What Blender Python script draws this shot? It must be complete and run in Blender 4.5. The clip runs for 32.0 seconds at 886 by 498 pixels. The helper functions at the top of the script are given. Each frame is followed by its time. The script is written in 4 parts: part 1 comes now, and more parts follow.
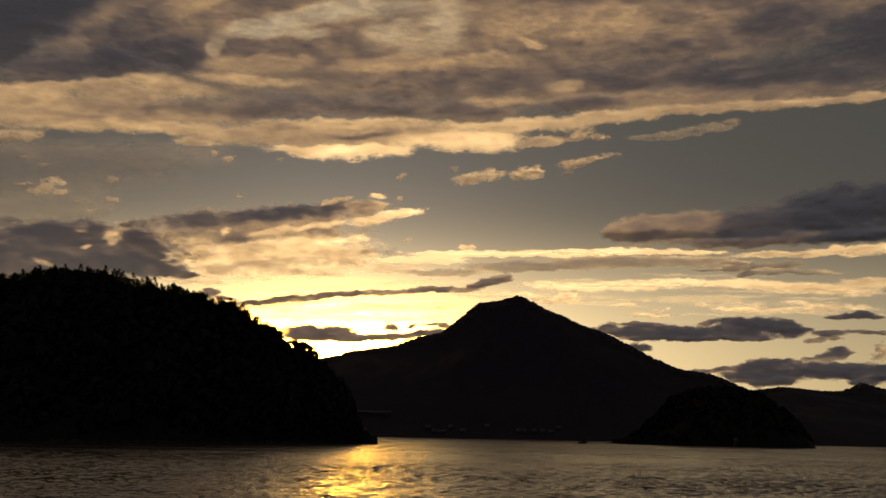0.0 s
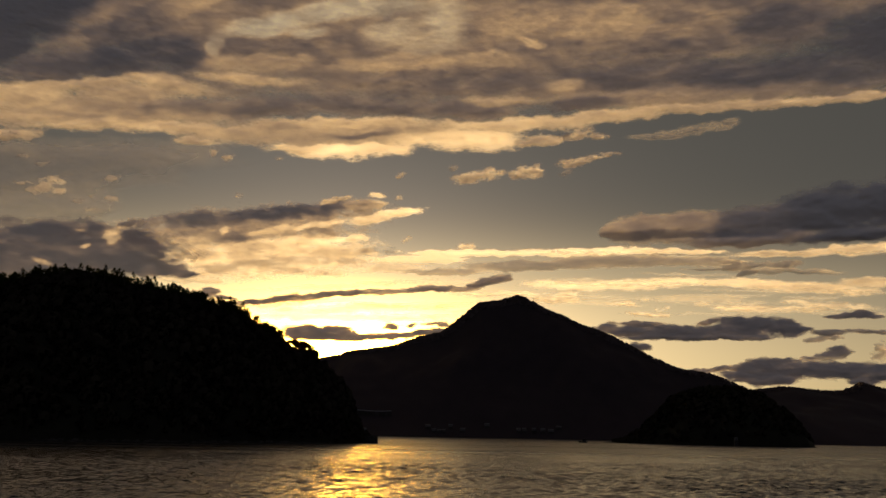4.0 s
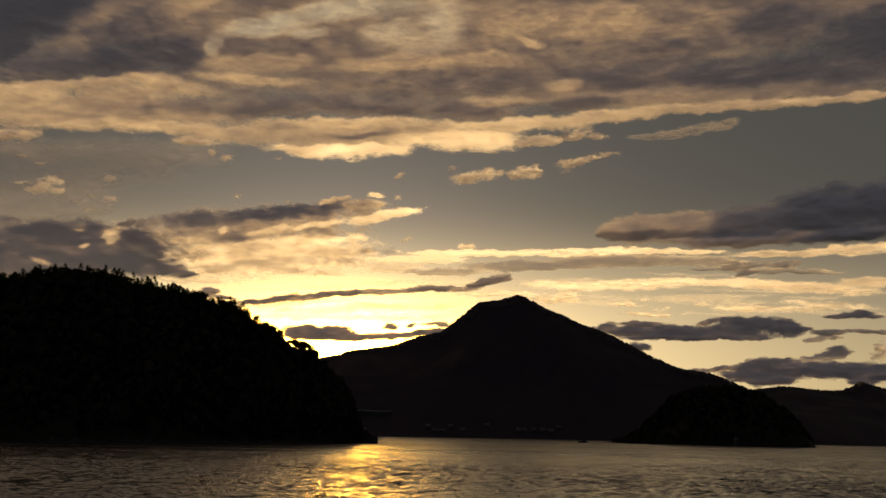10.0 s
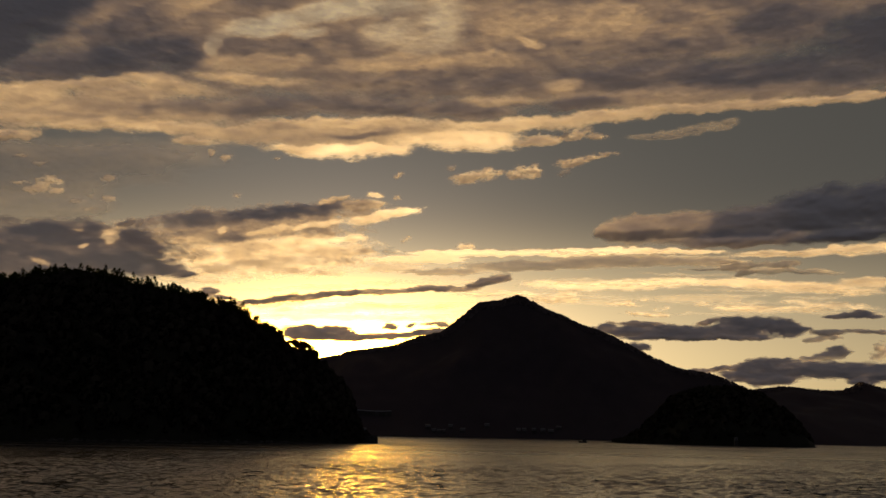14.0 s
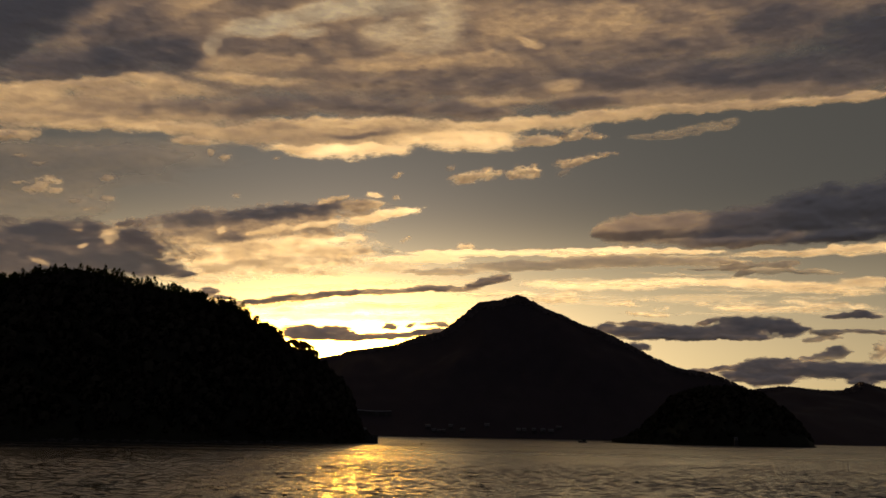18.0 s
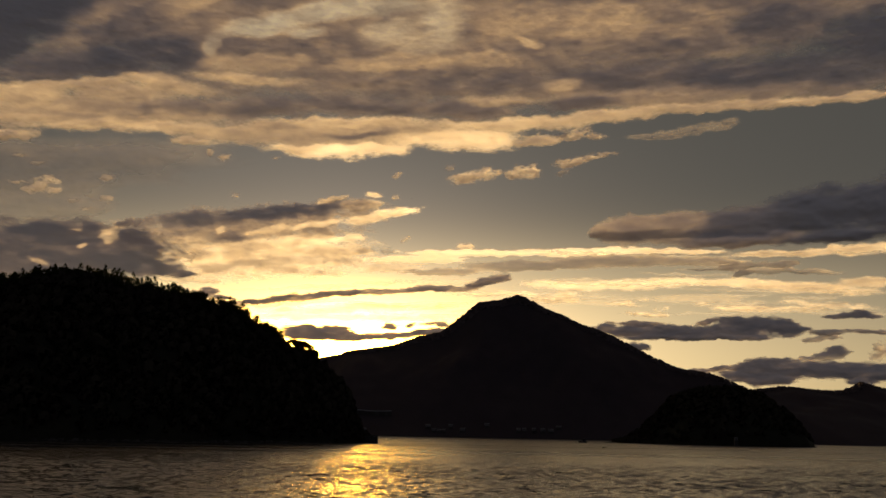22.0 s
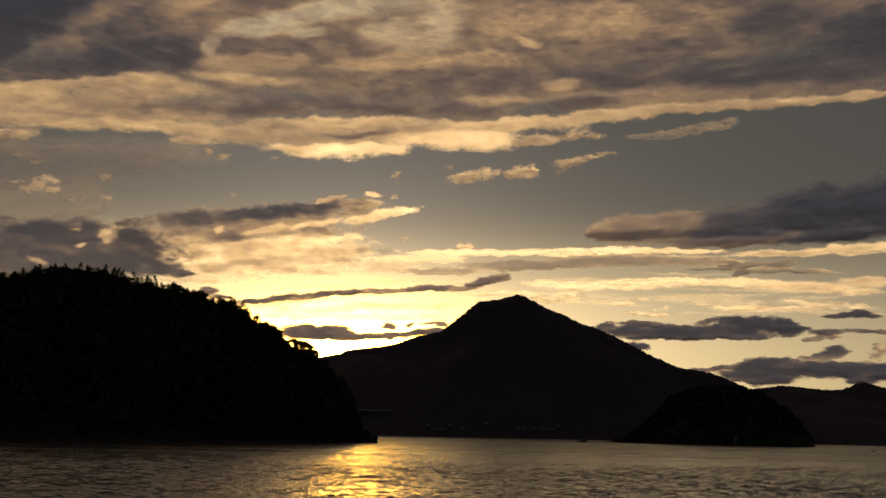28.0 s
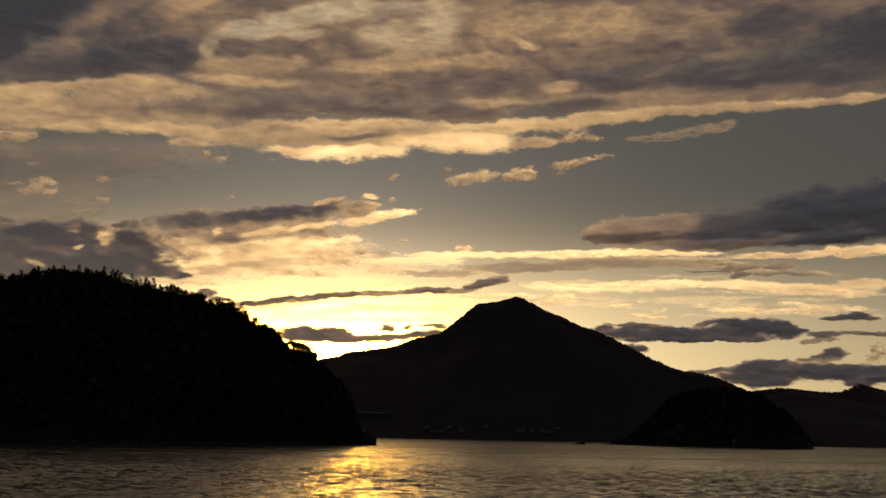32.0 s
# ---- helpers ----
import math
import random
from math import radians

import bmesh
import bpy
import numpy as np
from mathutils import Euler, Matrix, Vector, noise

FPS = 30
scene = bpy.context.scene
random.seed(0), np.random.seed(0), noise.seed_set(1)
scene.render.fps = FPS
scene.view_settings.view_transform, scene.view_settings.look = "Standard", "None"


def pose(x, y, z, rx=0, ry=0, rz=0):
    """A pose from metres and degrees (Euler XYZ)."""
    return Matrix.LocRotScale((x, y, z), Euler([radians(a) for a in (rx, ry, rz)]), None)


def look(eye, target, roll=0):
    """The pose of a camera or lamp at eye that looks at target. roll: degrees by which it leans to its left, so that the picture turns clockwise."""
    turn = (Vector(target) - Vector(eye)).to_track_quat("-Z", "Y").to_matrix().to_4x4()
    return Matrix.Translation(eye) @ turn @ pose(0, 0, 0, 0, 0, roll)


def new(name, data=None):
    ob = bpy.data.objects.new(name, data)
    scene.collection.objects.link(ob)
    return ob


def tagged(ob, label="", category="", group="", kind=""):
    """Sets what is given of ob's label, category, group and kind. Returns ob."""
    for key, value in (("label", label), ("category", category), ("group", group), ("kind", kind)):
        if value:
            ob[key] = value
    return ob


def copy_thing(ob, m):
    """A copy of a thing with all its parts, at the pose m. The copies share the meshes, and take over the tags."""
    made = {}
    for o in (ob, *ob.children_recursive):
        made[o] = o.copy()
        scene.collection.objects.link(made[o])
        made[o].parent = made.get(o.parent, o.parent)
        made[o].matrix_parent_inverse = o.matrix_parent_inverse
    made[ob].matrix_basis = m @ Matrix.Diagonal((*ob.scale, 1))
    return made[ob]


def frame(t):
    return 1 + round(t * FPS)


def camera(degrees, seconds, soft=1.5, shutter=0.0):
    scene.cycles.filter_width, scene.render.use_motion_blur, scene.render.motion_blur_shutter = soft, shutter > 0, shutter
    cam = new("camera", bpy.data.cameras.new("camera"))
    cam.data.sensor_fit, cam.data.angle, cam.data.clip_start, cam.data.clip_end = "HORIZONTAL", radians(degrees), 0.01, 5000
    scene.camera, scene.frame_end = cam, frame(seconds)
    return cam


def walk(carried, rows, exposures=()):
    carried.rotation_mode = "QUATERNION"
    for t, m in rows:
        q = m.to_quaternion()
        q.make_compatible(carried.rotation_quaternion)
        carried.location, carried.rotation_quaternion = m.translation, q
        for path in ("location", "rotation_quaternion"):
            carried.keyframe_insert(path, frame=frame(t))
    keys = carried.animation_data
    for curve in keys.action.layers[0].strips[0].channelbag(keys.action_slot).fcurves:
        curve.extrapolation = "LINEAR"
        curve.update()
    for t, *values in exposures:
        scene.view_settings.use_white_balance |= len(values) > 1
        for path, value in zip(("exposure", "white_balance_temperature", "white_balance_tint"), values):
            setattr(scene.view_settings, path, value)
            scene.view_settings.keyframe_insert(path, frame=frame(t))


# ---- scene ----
# ---- camera: a tripod on the shore, nudged a little at the very end ----
cam = camera(54, 32.0, soft=1.6)
EYE = (0.0, 0.0, 4.0)


def aim(turn, tilt):
    """The camera's pose, turned by degrees to its right and tilted up by degrees from its main direction."""
    az, el = radians(turn), radians(12.13 + tilt)
    way = Vector((math.sin(az) * math.cos(el), math.cos(az) * math.cos(el), math.sin(el)))
    return look(EYE, Vector(EYE) + way * 100, 1.1)


walk(cam, [
    (0.0, aim(0, 0.045)), (1.0, aim(0, 0.040)), (1.5, aim(0, 0.004)), (3.5, aim(0, 0.0)), (14.0, aim(0, 0.0)),
    (22.0, aim(0, -0.005)), (27.0, aim(0, -0.015)), (28.0, aim(0, -0.030)), (30.7, aim(0, -0.035)),
    (30.9, aim(0, -0.075)), (31.05, aim(0, -0.105)), (31.2, aim(0, -0.075)), (31.35, aim(0, 0.010)),
    (31.5, aim(0.015, 0.105)), (31.65, aim(0.040, 0.125)), (31.8, aim(0.065, 0.112)), (32.0, aim(0.085, 0.110))],
     exposures=[(0.0, 0.02), (32.0, 0.08)])

# ---- sky, sun ----
SUN_AZ, SUN_EL = -6.7, 4.6
world = bpy.data.worlds.new("evening_sky")
scene.world = world
world.use_nodes = True
wn, wl = world.node_tree.nodes, world.node_tree.links
sky = wn.new("ShaderNodeTexSky")
sky.sky_type = "NISHITA"
sky.sun_disc = False
sky.sun_elevation = radians(SUN_EL)
sky.sun_rotation = radians(SUN_AZ)
sky.air_density = 1.2
sky.dust_density = 3.0
sky.ozone_density = 1.0
paler = wn.new("ShaderNodeHueSaturation")  # evening haze takes most colour out of the sky
paler.inputs["Saturation"].default_value = 0.40
paler.inputs["Value"].default_value = 0.008
wl.new(sky.outputs[0], paler.inputs["Color"])


def sky_calc(operation, *values):
    made = wn.new("ShaderNodeMath")
    made.operation = operation
    for i, v in enumerate(values):
        if isinstance(v, (int, float)):
            made.inputs[i].default_value = v
        else:
            wl.new(v, made.inputs[i])
    return made.outputs[0]


def sky_tint(color, amount, base=None):
    """The colour times the amount, added to base."""
    scaled = wn.new("ShaderNodeVectorMath")
    scaled.operation = "SCALE"
    scaled.inputs[0].default_value = color
    wl.new(amount, scaled.inputs["Scale"])
    if base is None:
        return scaled.outputs[0]
    both = wn.new("ShaderNodeVectorMath")
    both.operation = "ADD"
    wl.new(base, both.inputs[0])
    wl.new(scaled.outputs[0], both.inputs[1])
    return both.outputs[0]


direction = wn.new("ShaderNodeTexCoord")
axes = wn.new("ShaderNodeSeparateXYZ")
wl.new(direction.outputs["Generated"], axes.inputs[0])
elevation = sky_calc("MULTIPLY", sky_calc("ARCSINE", axes.outputs[2]), 57.296)
bearing = sky_calc("SUBTRACT", sky_calc("MULTIPLY", sky_calc("ARCTAN2", axes.outputs[0], axes.outputs[1]), 57.296), SUN_AZ)


def bell(value, width, power):
    """1 at zero, falling to 1/e at width."""
    return sky_calc("POWER", 2.71828, sky_calc("MULTIPLY", sky_calc("POWER", sky_calc("ABSOLUTE", sky_calc("DIVIDE", value, width)), power), -1.0))


def glow(wide, high):
    above = sky_calc("SUBTRACT", elevation, SUN_EL + 1.2)
    reach = sky_calc("SQRT", sky_calc("ADD", sky_calc("POWER", sky_calc("DIVIDE", bearing, wide), 2.0), sky_calc("POWER", sky_calc("DIVIDE", above, high), 2.0)))
    return bell(reach, 1.0, 1.5)


west = bell(bearing, 42.0, 2.0)
light = sky_tint((0.055, 0.051, 0.043), sky_calc("ADD", 1.0, 0.0), paler.outputs[0])
light = sky_tint((0.535, 0.410, 0.225), sky_calc("MULTIPLY", bell(elevation, 11.15, 5.0), west), light)
light = sky_tint((0.33, 0.215, 0.04), sky_calc("MULTIPLY", bell(elevation, 6.5, 3.0), west), light)
light = sky_tint((1.0, 0.60, 0.10), glow(13.0, 4.3), light)
light = sky_tint((84.0, 37.5, 3.0), glow(3.8, 1.45), light)
east = sky_calc("SUBTRACT", 1.0, bell(bearing, 75.0, 4.0))
light = sky_tint((0.017, 0.017, 0.036), east, light)
wl.new(light, wn["Background"].inputs[0])
wn["Background"].inputs[1].default_value = 1.0

sun_data = bpy.data.lights.new("sun", "SUN")
sun_data.energy = 3.6
sun_data.angle = radians(0.5)
sun_data.color = (1.0, 0.635, 0.262)
sun = new("sun", sun_data)
sun_way = Vector((math.sin(radians(SUN_AZ)) * math.cos(radians(SUN_EL)), math.cos(radians(SUN_AZ)) * math.cos(radians(SUN_EL)), math.sin(radians(SUN_EL))))
sun.matrix_world = look(sun_way * 4000, (0, 0, 0))


# ---- materials ----
def material(name):
    m = bpy.data.materials.new(name)
    m.use_nodes = True
    m.node_tree.nodes.clear()
    n, l = m.node_tree.nodes, m.node_tree.links
    out = n.new("ShaderNodeOutputMaterial")
    return m, n, l, out


def node(n, kind, **values):
    """A node of that kind; values set its properties."""
    made = n.new(kind)
    for key, value in values.items():
        setattr(made, key, value)
    return made


def calc(n, l, operation, a, b=None):
    made = node(n, "ShaderNodeMath", operation=operation)
    for i, v in enumerate((a, b)):
        if v is None:
            continue
        if isinstance(v, (int, float)):
            made.inputs[i].default_value = v
        else:
            l.new(v, made.inputs[i])
    return made.outputs[0]


def surface(name, low, high, scale, roughness=0.8, bump=0.3, fine=8.0, metallic=0.0, per_piece=0.0, gloss=0.4):
    """A worn matt surface between two colours, varied at two scales."""
    m, n, l, out = material(name)
    bsdf = n.new("ShaderNodeBsdfPrincipled")
    coord = n.new("ShaderNodeTexCoord")
    big = node(n, "ShaderNodeTexNoise")
    big.inputs["Scale"].default_value = scale
    big.inputs["Detail"].default_value = 4
    small = node(n, "ShaderNodeTexNoise")
    small.inputs["Scale"].default_value = scale * fine
    small.inputs["Detail"].default_value = 3
    l.new(coord.outputs["Object"], big.inputs["Vector"])
    l.new(coord.outputs["Object"], small.inputs["Vector"])
    both = calc(n, l, "ADD", calc(n, l, "MULTIPLY", big.outputs[0], 0.6), calc(n, l, "MULTIPLY", small.outputs[0], 0.4))
    if per_piece:
        info = n.new("ShaderNodeObjectInfo")
        both = calc(n, l, "ADD", both, calc(n, l, "MULTIPLY", calc(n, l, "SUBTRACT", info.outputs["Random"], 0.5), per_piece))
    ramp = n.new("ShaderNodeValToRGB")
    ramp.color_ramp.elements[0].position, ramp.color_ramp.elements[1].position = 0.3, 0.7
    ramp.color_ramp.elements[0].color, ramp.color_ramp.elements[1].color = (*low, 1), (*high, 1)
    l.new(both, ramp.inputs[0])
    l.new(ramp.outputs[0], bsdf.inputs["Base Color"])
    bsdf.inputs["Roughness"].default_value = roughness
    bsdf.inputs["Metallic"].default_value = metallic
    bsdf.inputs["Specular IOR Level"].default_value = gloss
    relief = n.new("ShaderNodeBump")
    relief.inputs["Strength"].default_value = bump
    l.new(small.outputs[0], relief.inputs["Height"])
    l.new(relief.outputs[0], bsdf.inputs["Normal"])
    l.new(bsdf.outputs[0], out.inputs[0])
    return m


def leaf_surface(name, low, high, scale):
    """Leaves: matt, each clump with its own green, letting some light through."""
    m, n, l, out = material(name)
    geo = n.new("ShaderNodeNewGeometry")
    ramp = n.new("ShaderNodeValToRGB")
    ramp.color_ramp.elements[0].color, ramp.color_ramp.elements[1].color = (*low, 1), (*high, 1)
    l.new(geo.outputs["Random Per Island"], ramp.inputs[0])
    coord = n.new("ShaderNodeTexCoord")
    grain = n.new("ShaderNodeTexNoise")
    grain.inputs["Scale"].default_value = scale
    l.new(coord.outputs["Object"], grain.inputs["Vector"])
    mixed = node(n, "ShaderNodeMix", data_type="RGBA", blend_type="MULTIPLY")
    mixed.inputs[0].default_value = 0.25
    l.new(ramp.outputs[0], mixed.inputs[6])
    l.new(grain.outputs[0], mixed.inputs[7])
    matt = n.new("ShaderNodeBsdfDiffuse")
    thin = n.new("ShaderNodeBsdfTranslucent")
    l.new(mixed.outputs[2], matt.inputs[0])
    l.new(mixed.outputs[2], thin.inputs[0])
    both = n.new("ShaderNodeMixShader")
    both.inputs[0].default_value = 0.2
    l.new(matt.outputs[0], both.inputs[1])
    l.new(thin.outputs[0], both.inputs[2])
    l.new(both.outputs[0], out.inputs[0])
    return m


def cloud_surface():
    """Cloud: clear where thin, letting the sun through by its optical depth, matt grey towards the viewer."""
    m, n, l, out = material("cloud")
    cover, depth, veil, tear = (node(n, "ShaderNodeAttribute", attribute_name=a) for a in ("cover", "depth", "veil", "tear"))
    cool = node(n, "ShaderNodeAttribute", attribute_name="cool")
    coord = n.new("ShaderNodeTexCoord")

    def wisps(across, upright, seed):
        place = n.new("ShaderNodeMapping")
        place.inputs["Location"].default_value = (seed, seed, seed)
        place.inputs["Scale"].default_value = (across, across, upright)
        l.new(coord.outputs["Object"], place.inputs["Vector"])
        t = n.new("ShaderNodeTexNoise")
        t.inputs["Scale"].default_value = 1.0
        t.inputs["Detail"].default_value = 7
        t.inputs["Roughness"].default_value = 0.68
        t.inputs["Distortion"].default_value = 0.25
        l.new(place.outputs[0], t.inputs["Vector"])
        return calc(n, l, "SUBTRACT", t.outputs[0], 0.5)

    torn = calc(n, l, "MULTIPLY", calc(n, l, "ADD", wisps(0.007, 0.018, 0.0), calc(n, l, "MULTIPLY", wisps(0.020, 0.060, 5.0), 0.6)), tear.outputs["Fac"])
    edge = node(n, "ShaderNodeMapRange", interpolation_type="SMOOTHSTEP")
    l.new(calc(n, l, "ADD", cover.outputs["Fac"], calc(n, l, "MULTIPLY", torn, 1.8)), edge.inputs["Value"])
    alpha = calc(n, l, "MULTIPLY", edge.outputs[0], veil.outputs["Fac"])
    thick = calc(n, l, "MULTIPLY", depth.outputs["Fac"], calc(n, l, "ADD", 1.0, calc(n, l, "MULTIPLY", torn, 0.9)))
    thick = calc(n, l, "MAXIMUM", calc(n, l, "ADD", thick, calc(n, l, "MULTIPLY", torn, 1.8)), 0.02)
    rgb = n.new("ShaderNodeCombineColor")
    seeping = calc(n, l, "DIVIDE", calc(n, l, "MULTIPLY", thick, 0.5), calc(n, l, "ADD", 1.0, calc(n, l, "POWER", calc(n, l, "DIVIDE", thick, 2.5), 3.0)))  # scattered many times
    for i, (k, fade, seep) in enumerate(((1.0, 0.62, 0.044), (1.09, 0.42, 0.062), (1.28, 0.0, 0.135))):  # fade: bluish skylight on cool masses, put in as tint
        passed = calc(n, l, "ADD", calc(n, l, "POWER", 2.718, calc(n, l, "MULTIPLY", thick, -k)), calc(n, l, "MULTIPLY", seeping, seep))
        l.new(calc(n, l, "MULTIPLY", passed, calc(n, l, "SUBTRACT", 1.0, calc(n, l, "MULTIPLY", cool.outputs["Fac"], fade))), rgb.inputs[i])
    thin = n.new("ShaderNodeBsdfTranslucent")
    l.new(rgb.outputs[0], thin.inputs[0])
    matt = n.new("ShaderNodeBsdfDiffuse")
    matt.inputs[0].default_value = (0.60, 0.62, 0.67, 1)
    both = n.new("ShaderNodeAddShader")
    l.new(thin.outputs[0], both.inputs[0])
    l.new(matt.outputs[0], both.inputs[1])
    clear = n.new("ShaderNodeBsdfTransparent")
    mixed = n.new("ShaderNodeMixShader")
    l.new(alpha, mixed.inputs[0])
    l.new(clear.outputs[0], mixed.inputs[1])
    l.new(both.outputs[0], mixed.inputs[2])
    l.new(mixed.outputs[0], out.inputs[0])
    return m


def water_surface():
    """Sea water ruffled by a light wind: ripples on small waves, calmer in long patches."""
    m, n, l, out = material("sea_water")
    bsdf = n.new("ShaderNodeBsdfPrincipled")
    bsdf.inputs["Base Color"].default_value = (0.019, 0.0155, 0.0125, 1)
    bsdf.inputs["IOR"].default_value = 1.33
    chop = node(n, "ShaderNodeAttribute", attribute_name="chop")
    coord = n.new("ShaderNodeTexCoord")

    def ripples(size, detail, squeeze):
        place = n.new("ShaderNodeMapping")
        place.inputs["Scale"].default_value = (squeeze / size, 1 / size, 1 / size)
        place.inputs["Rotation"].default_value = (0, 0, radians(9))
        l.new(coord.outputs["Object"], place.inputs["Vector"])
        t = n.new("ShaderNodeTexNoise")
        t.inputs["Scale"].default_value = 1.0
        t.inputs["Detail"].default_value = detail
        t.inputs["Roughness"].default_value = 0.55
        l.new(place.outputs[0], t.inputs["Vector"])
        return t.outputs[0]

    lanes = calc(n, l, "MULTIPLY", calc(n, l, "SUBTRACT", ripples(22.0, 3, 0.06), 0.5), 0.6)
    worn = calc(n, l, "ADD", calc(n, l, "ADD", 0.09, calc(n, l, "MULTIPLY", chop.outputs["Fac"], 0.25)), calc(n, l, "MULTIPLY", lanes, chop.outputs["Fac"]))
    l.new(worn, bsdf.inputs["Roughness"])
    wind = node(n, "ShaderNodeMapRange")
    wind.inputs["From Min"].default_value, wind.inputs["From Max"].default_value = 0.35, 0.65
    wind.inputs["To Min"].default_value, wind.inputs["To Max"].default_value = 0.6, 1.0
    l.new(ripples(60.0, 3, 0.35), wind.inputs["Value"])
    height = calc(n, l, "ADD", calc(n, l, "MULTIPLY", ripples(0.6, 2, 0.9), 0.045), calc(n, l, "MULTIPLY", ripples(0.22, 2, 0.8), 0.022))
    relief = n.new("ShaderNodeBump")
    relief.inputs["Distance"].default_value = 1.0
    l.new(wind.outputs[0], relief.inputs["Strength"])
    l.new(height, relief.inputs["Height"])
    l.new(relief.outputs[0], bsdf.inputs["Normal"])
    l.new(bsdf.outputs[0], out.inputs[0])
    return m


CLOUD = cloud_surface()
WATER = water_surface()
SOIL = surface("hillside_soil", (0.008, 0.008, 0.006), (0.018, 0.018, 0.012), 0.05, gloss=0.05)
ROCK = surface("wet_shore_rock", (0.02, 0.018, 0.017), (0.06, 0.056, 0.052), 0.4, per_piece=0.3, gloss=0.1)
# concrete tone lowered to sit with the dark headland
CONCRETE = surface("wet_dark_concrete", (0.020, 0.019, 0.018), (0.055, 0.052, 0.050), 0.5, per_piece=0.2, gloss=0.15)
PALE_CONCRETE = surface("pale_concrete", (0.14, 0.14, 0.15), (0.22, 0.22, 0.23), 0.2)
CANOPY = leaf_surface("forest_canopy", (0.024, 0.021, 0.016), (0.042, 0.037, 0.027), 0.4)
# far crowns coloured much lighter than their slope, offsetting the shade on their sides
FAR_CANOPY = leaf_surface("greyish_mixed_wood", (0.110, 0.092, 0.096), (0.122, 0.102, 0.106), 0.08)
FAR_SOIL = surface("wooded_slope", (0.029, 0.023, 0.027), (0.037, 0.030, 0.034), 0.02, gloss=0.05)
LEAF = leaf_surface("tree_leaves", (0.018, 0.028, 0.010), (0.05, 0.06, 0.02), 2.0)
BARK = surface("bark", (0.04, 0.03, 0.022), (0.10, 0.08, 0.06), 2.0)
PLASTER = surface("pale_plaster", (0.06, 0.058, 0.062), (0.12, 0.116, 0.122), 0.5)
ROOF_TILE = surface("dark_roof_tiles", (0.05, 0.05, 0.055), (0.11, 0.11, 0.12), 1.0)
GLASS = surface("dark_window_glass", (0.02, 0.025, 0.03), (0.03, 0.035, 0.04), 1.0, roughness=0.1, bump=0.0)
HULL = surface("worn_hull_paint", (0.015, 0.016, 0.02), (0.04, 0.042, 0.05), 1.0, roughness=0.5)
CABIN = surface("grey_cabin_paint", (0.012, 0.013, 0.015), (0.03, 0.03, 0.033), 1.5, roughness=0.5)
FEATHER = surface("dark_feathers", (0.02, 0.02, 0.02), (0.06, 0.055, 0.05), 6.0)


# ---- small tools ----
ROTATE = (math.cos(0.6), math.sin(0.6))


def fbm(u, v, octaves, seed):
    """Smooth random heights in -1 to 1 over numpy arrays."""
    total, size, weight = np.zeros(np.shape(u)), 1.0, 0.5
    table = np.random.RandomState(seed).uniform(-1, 1, (128, 128))
    for k in range(octaves):
        a, b = (u * ROTATE[0] - v * ROTATE[1], u * ROTATE[1] + v * ROTATE[0]) if k % 2 else (u, v)
        a, b = a * size + 17.3 * k, b * size + 9.1 * k
        i, j = np.floor(a).astype(int), np.floor(b).astype(int)
        p, q = a - i, b - j
        p, q = p * p * p * (p * (6 * p - 15) + 10), q * q * q * (q * (6 * q - 15) + 10)
        g = lambda di, dj: table[(i + di) % 128, (j + dj) % 128]
        total += weight * ((g(0, 0) * (1 - p) + g(1, 0) * p) * (1 - q) + (g(0, 1) * (1 - p) + g(1, 1) * p) * q)
        size, weight = size * 2.03, weight * 0.55
    return total * 1.6


def grid_faces(rows, cols, keep=None):
    i = np.arange(rows * cols).reshape(rows, cols)
    f = np.stack([i[:-1, :-1], i[:-1, 1:], i[1:, 1:], i[1:, :-1]], -1).reshape(-1, 4)
    return f if keep is None else f[keep[f].any(1)]


def mesh_of(name, verts, faces, mat, smooth=True):
    """A mesh from arrays, with loose points left out."""
    used, faces = np.unique(np.asarray(faces), return_inverse=True)
    faces = faces.reshape(-1, np.shape(faces)[-1]) if np.ndim(faces) > 1 else faces.reshape(-1, 4)
    me = bpy.data.meshes.new(name)
    me.from_pydata(np.asarray(verts)[used].tolist(), [], faces.tolist())
    me.materials.append(mat)
    if smooth:
        me.shade_smooth()
    return me, used


def part(name, bm, mat, parent=None, label=""):
    """Links a bmesh as one mesh object under a thing or part."""
    me = bpy.data.meshes.new(name)
    bm.to_mesh(me)
    bm.free()
    me.materials.append(mat)
    ob = new(name, me)
    if parent:
        ob.parent = parent
    if label:
        tagged(ob, label)
    return ob


def box(bm, x, y, z, sx, sy, sz, bevel=0.0, turn=0.0):
    """A bevelled block with its base centre at x, y, z."""
    made = bmesh.ops.create_cube(bm, size=1.0, matrix=pose(x, y, z + sz / 2, 0, 0, turn) @ Matrix.Diagonal((sx, sy, sz, 1)))
    if bevel:
        edges = list({e for v in made["verts"] for e in v.link_edges})
        bmesh.ops.bevel(bm, geom=edges, offset=bevel, segments=1, affect="EDGES")
    return bm


def tube(bm, a, b, ra, rb, sides=6):
    a, b = Vector(a), Vector(b)
    turn = (b - a).to_track_quat("Z", "Y").to_matrix().to_4x4()
    bmesh.ops.create_cone(bm, cap_ends=True, segments=sides, radius1=ra, radius2=rb, depth=(b - a).length, matrix=Matrix.Translation((a + b) / 2) @ turn)
    return bm


MOVING = []  # things and their rows, keyed in motions()


# ---- water ----
SWELL = 0.0048


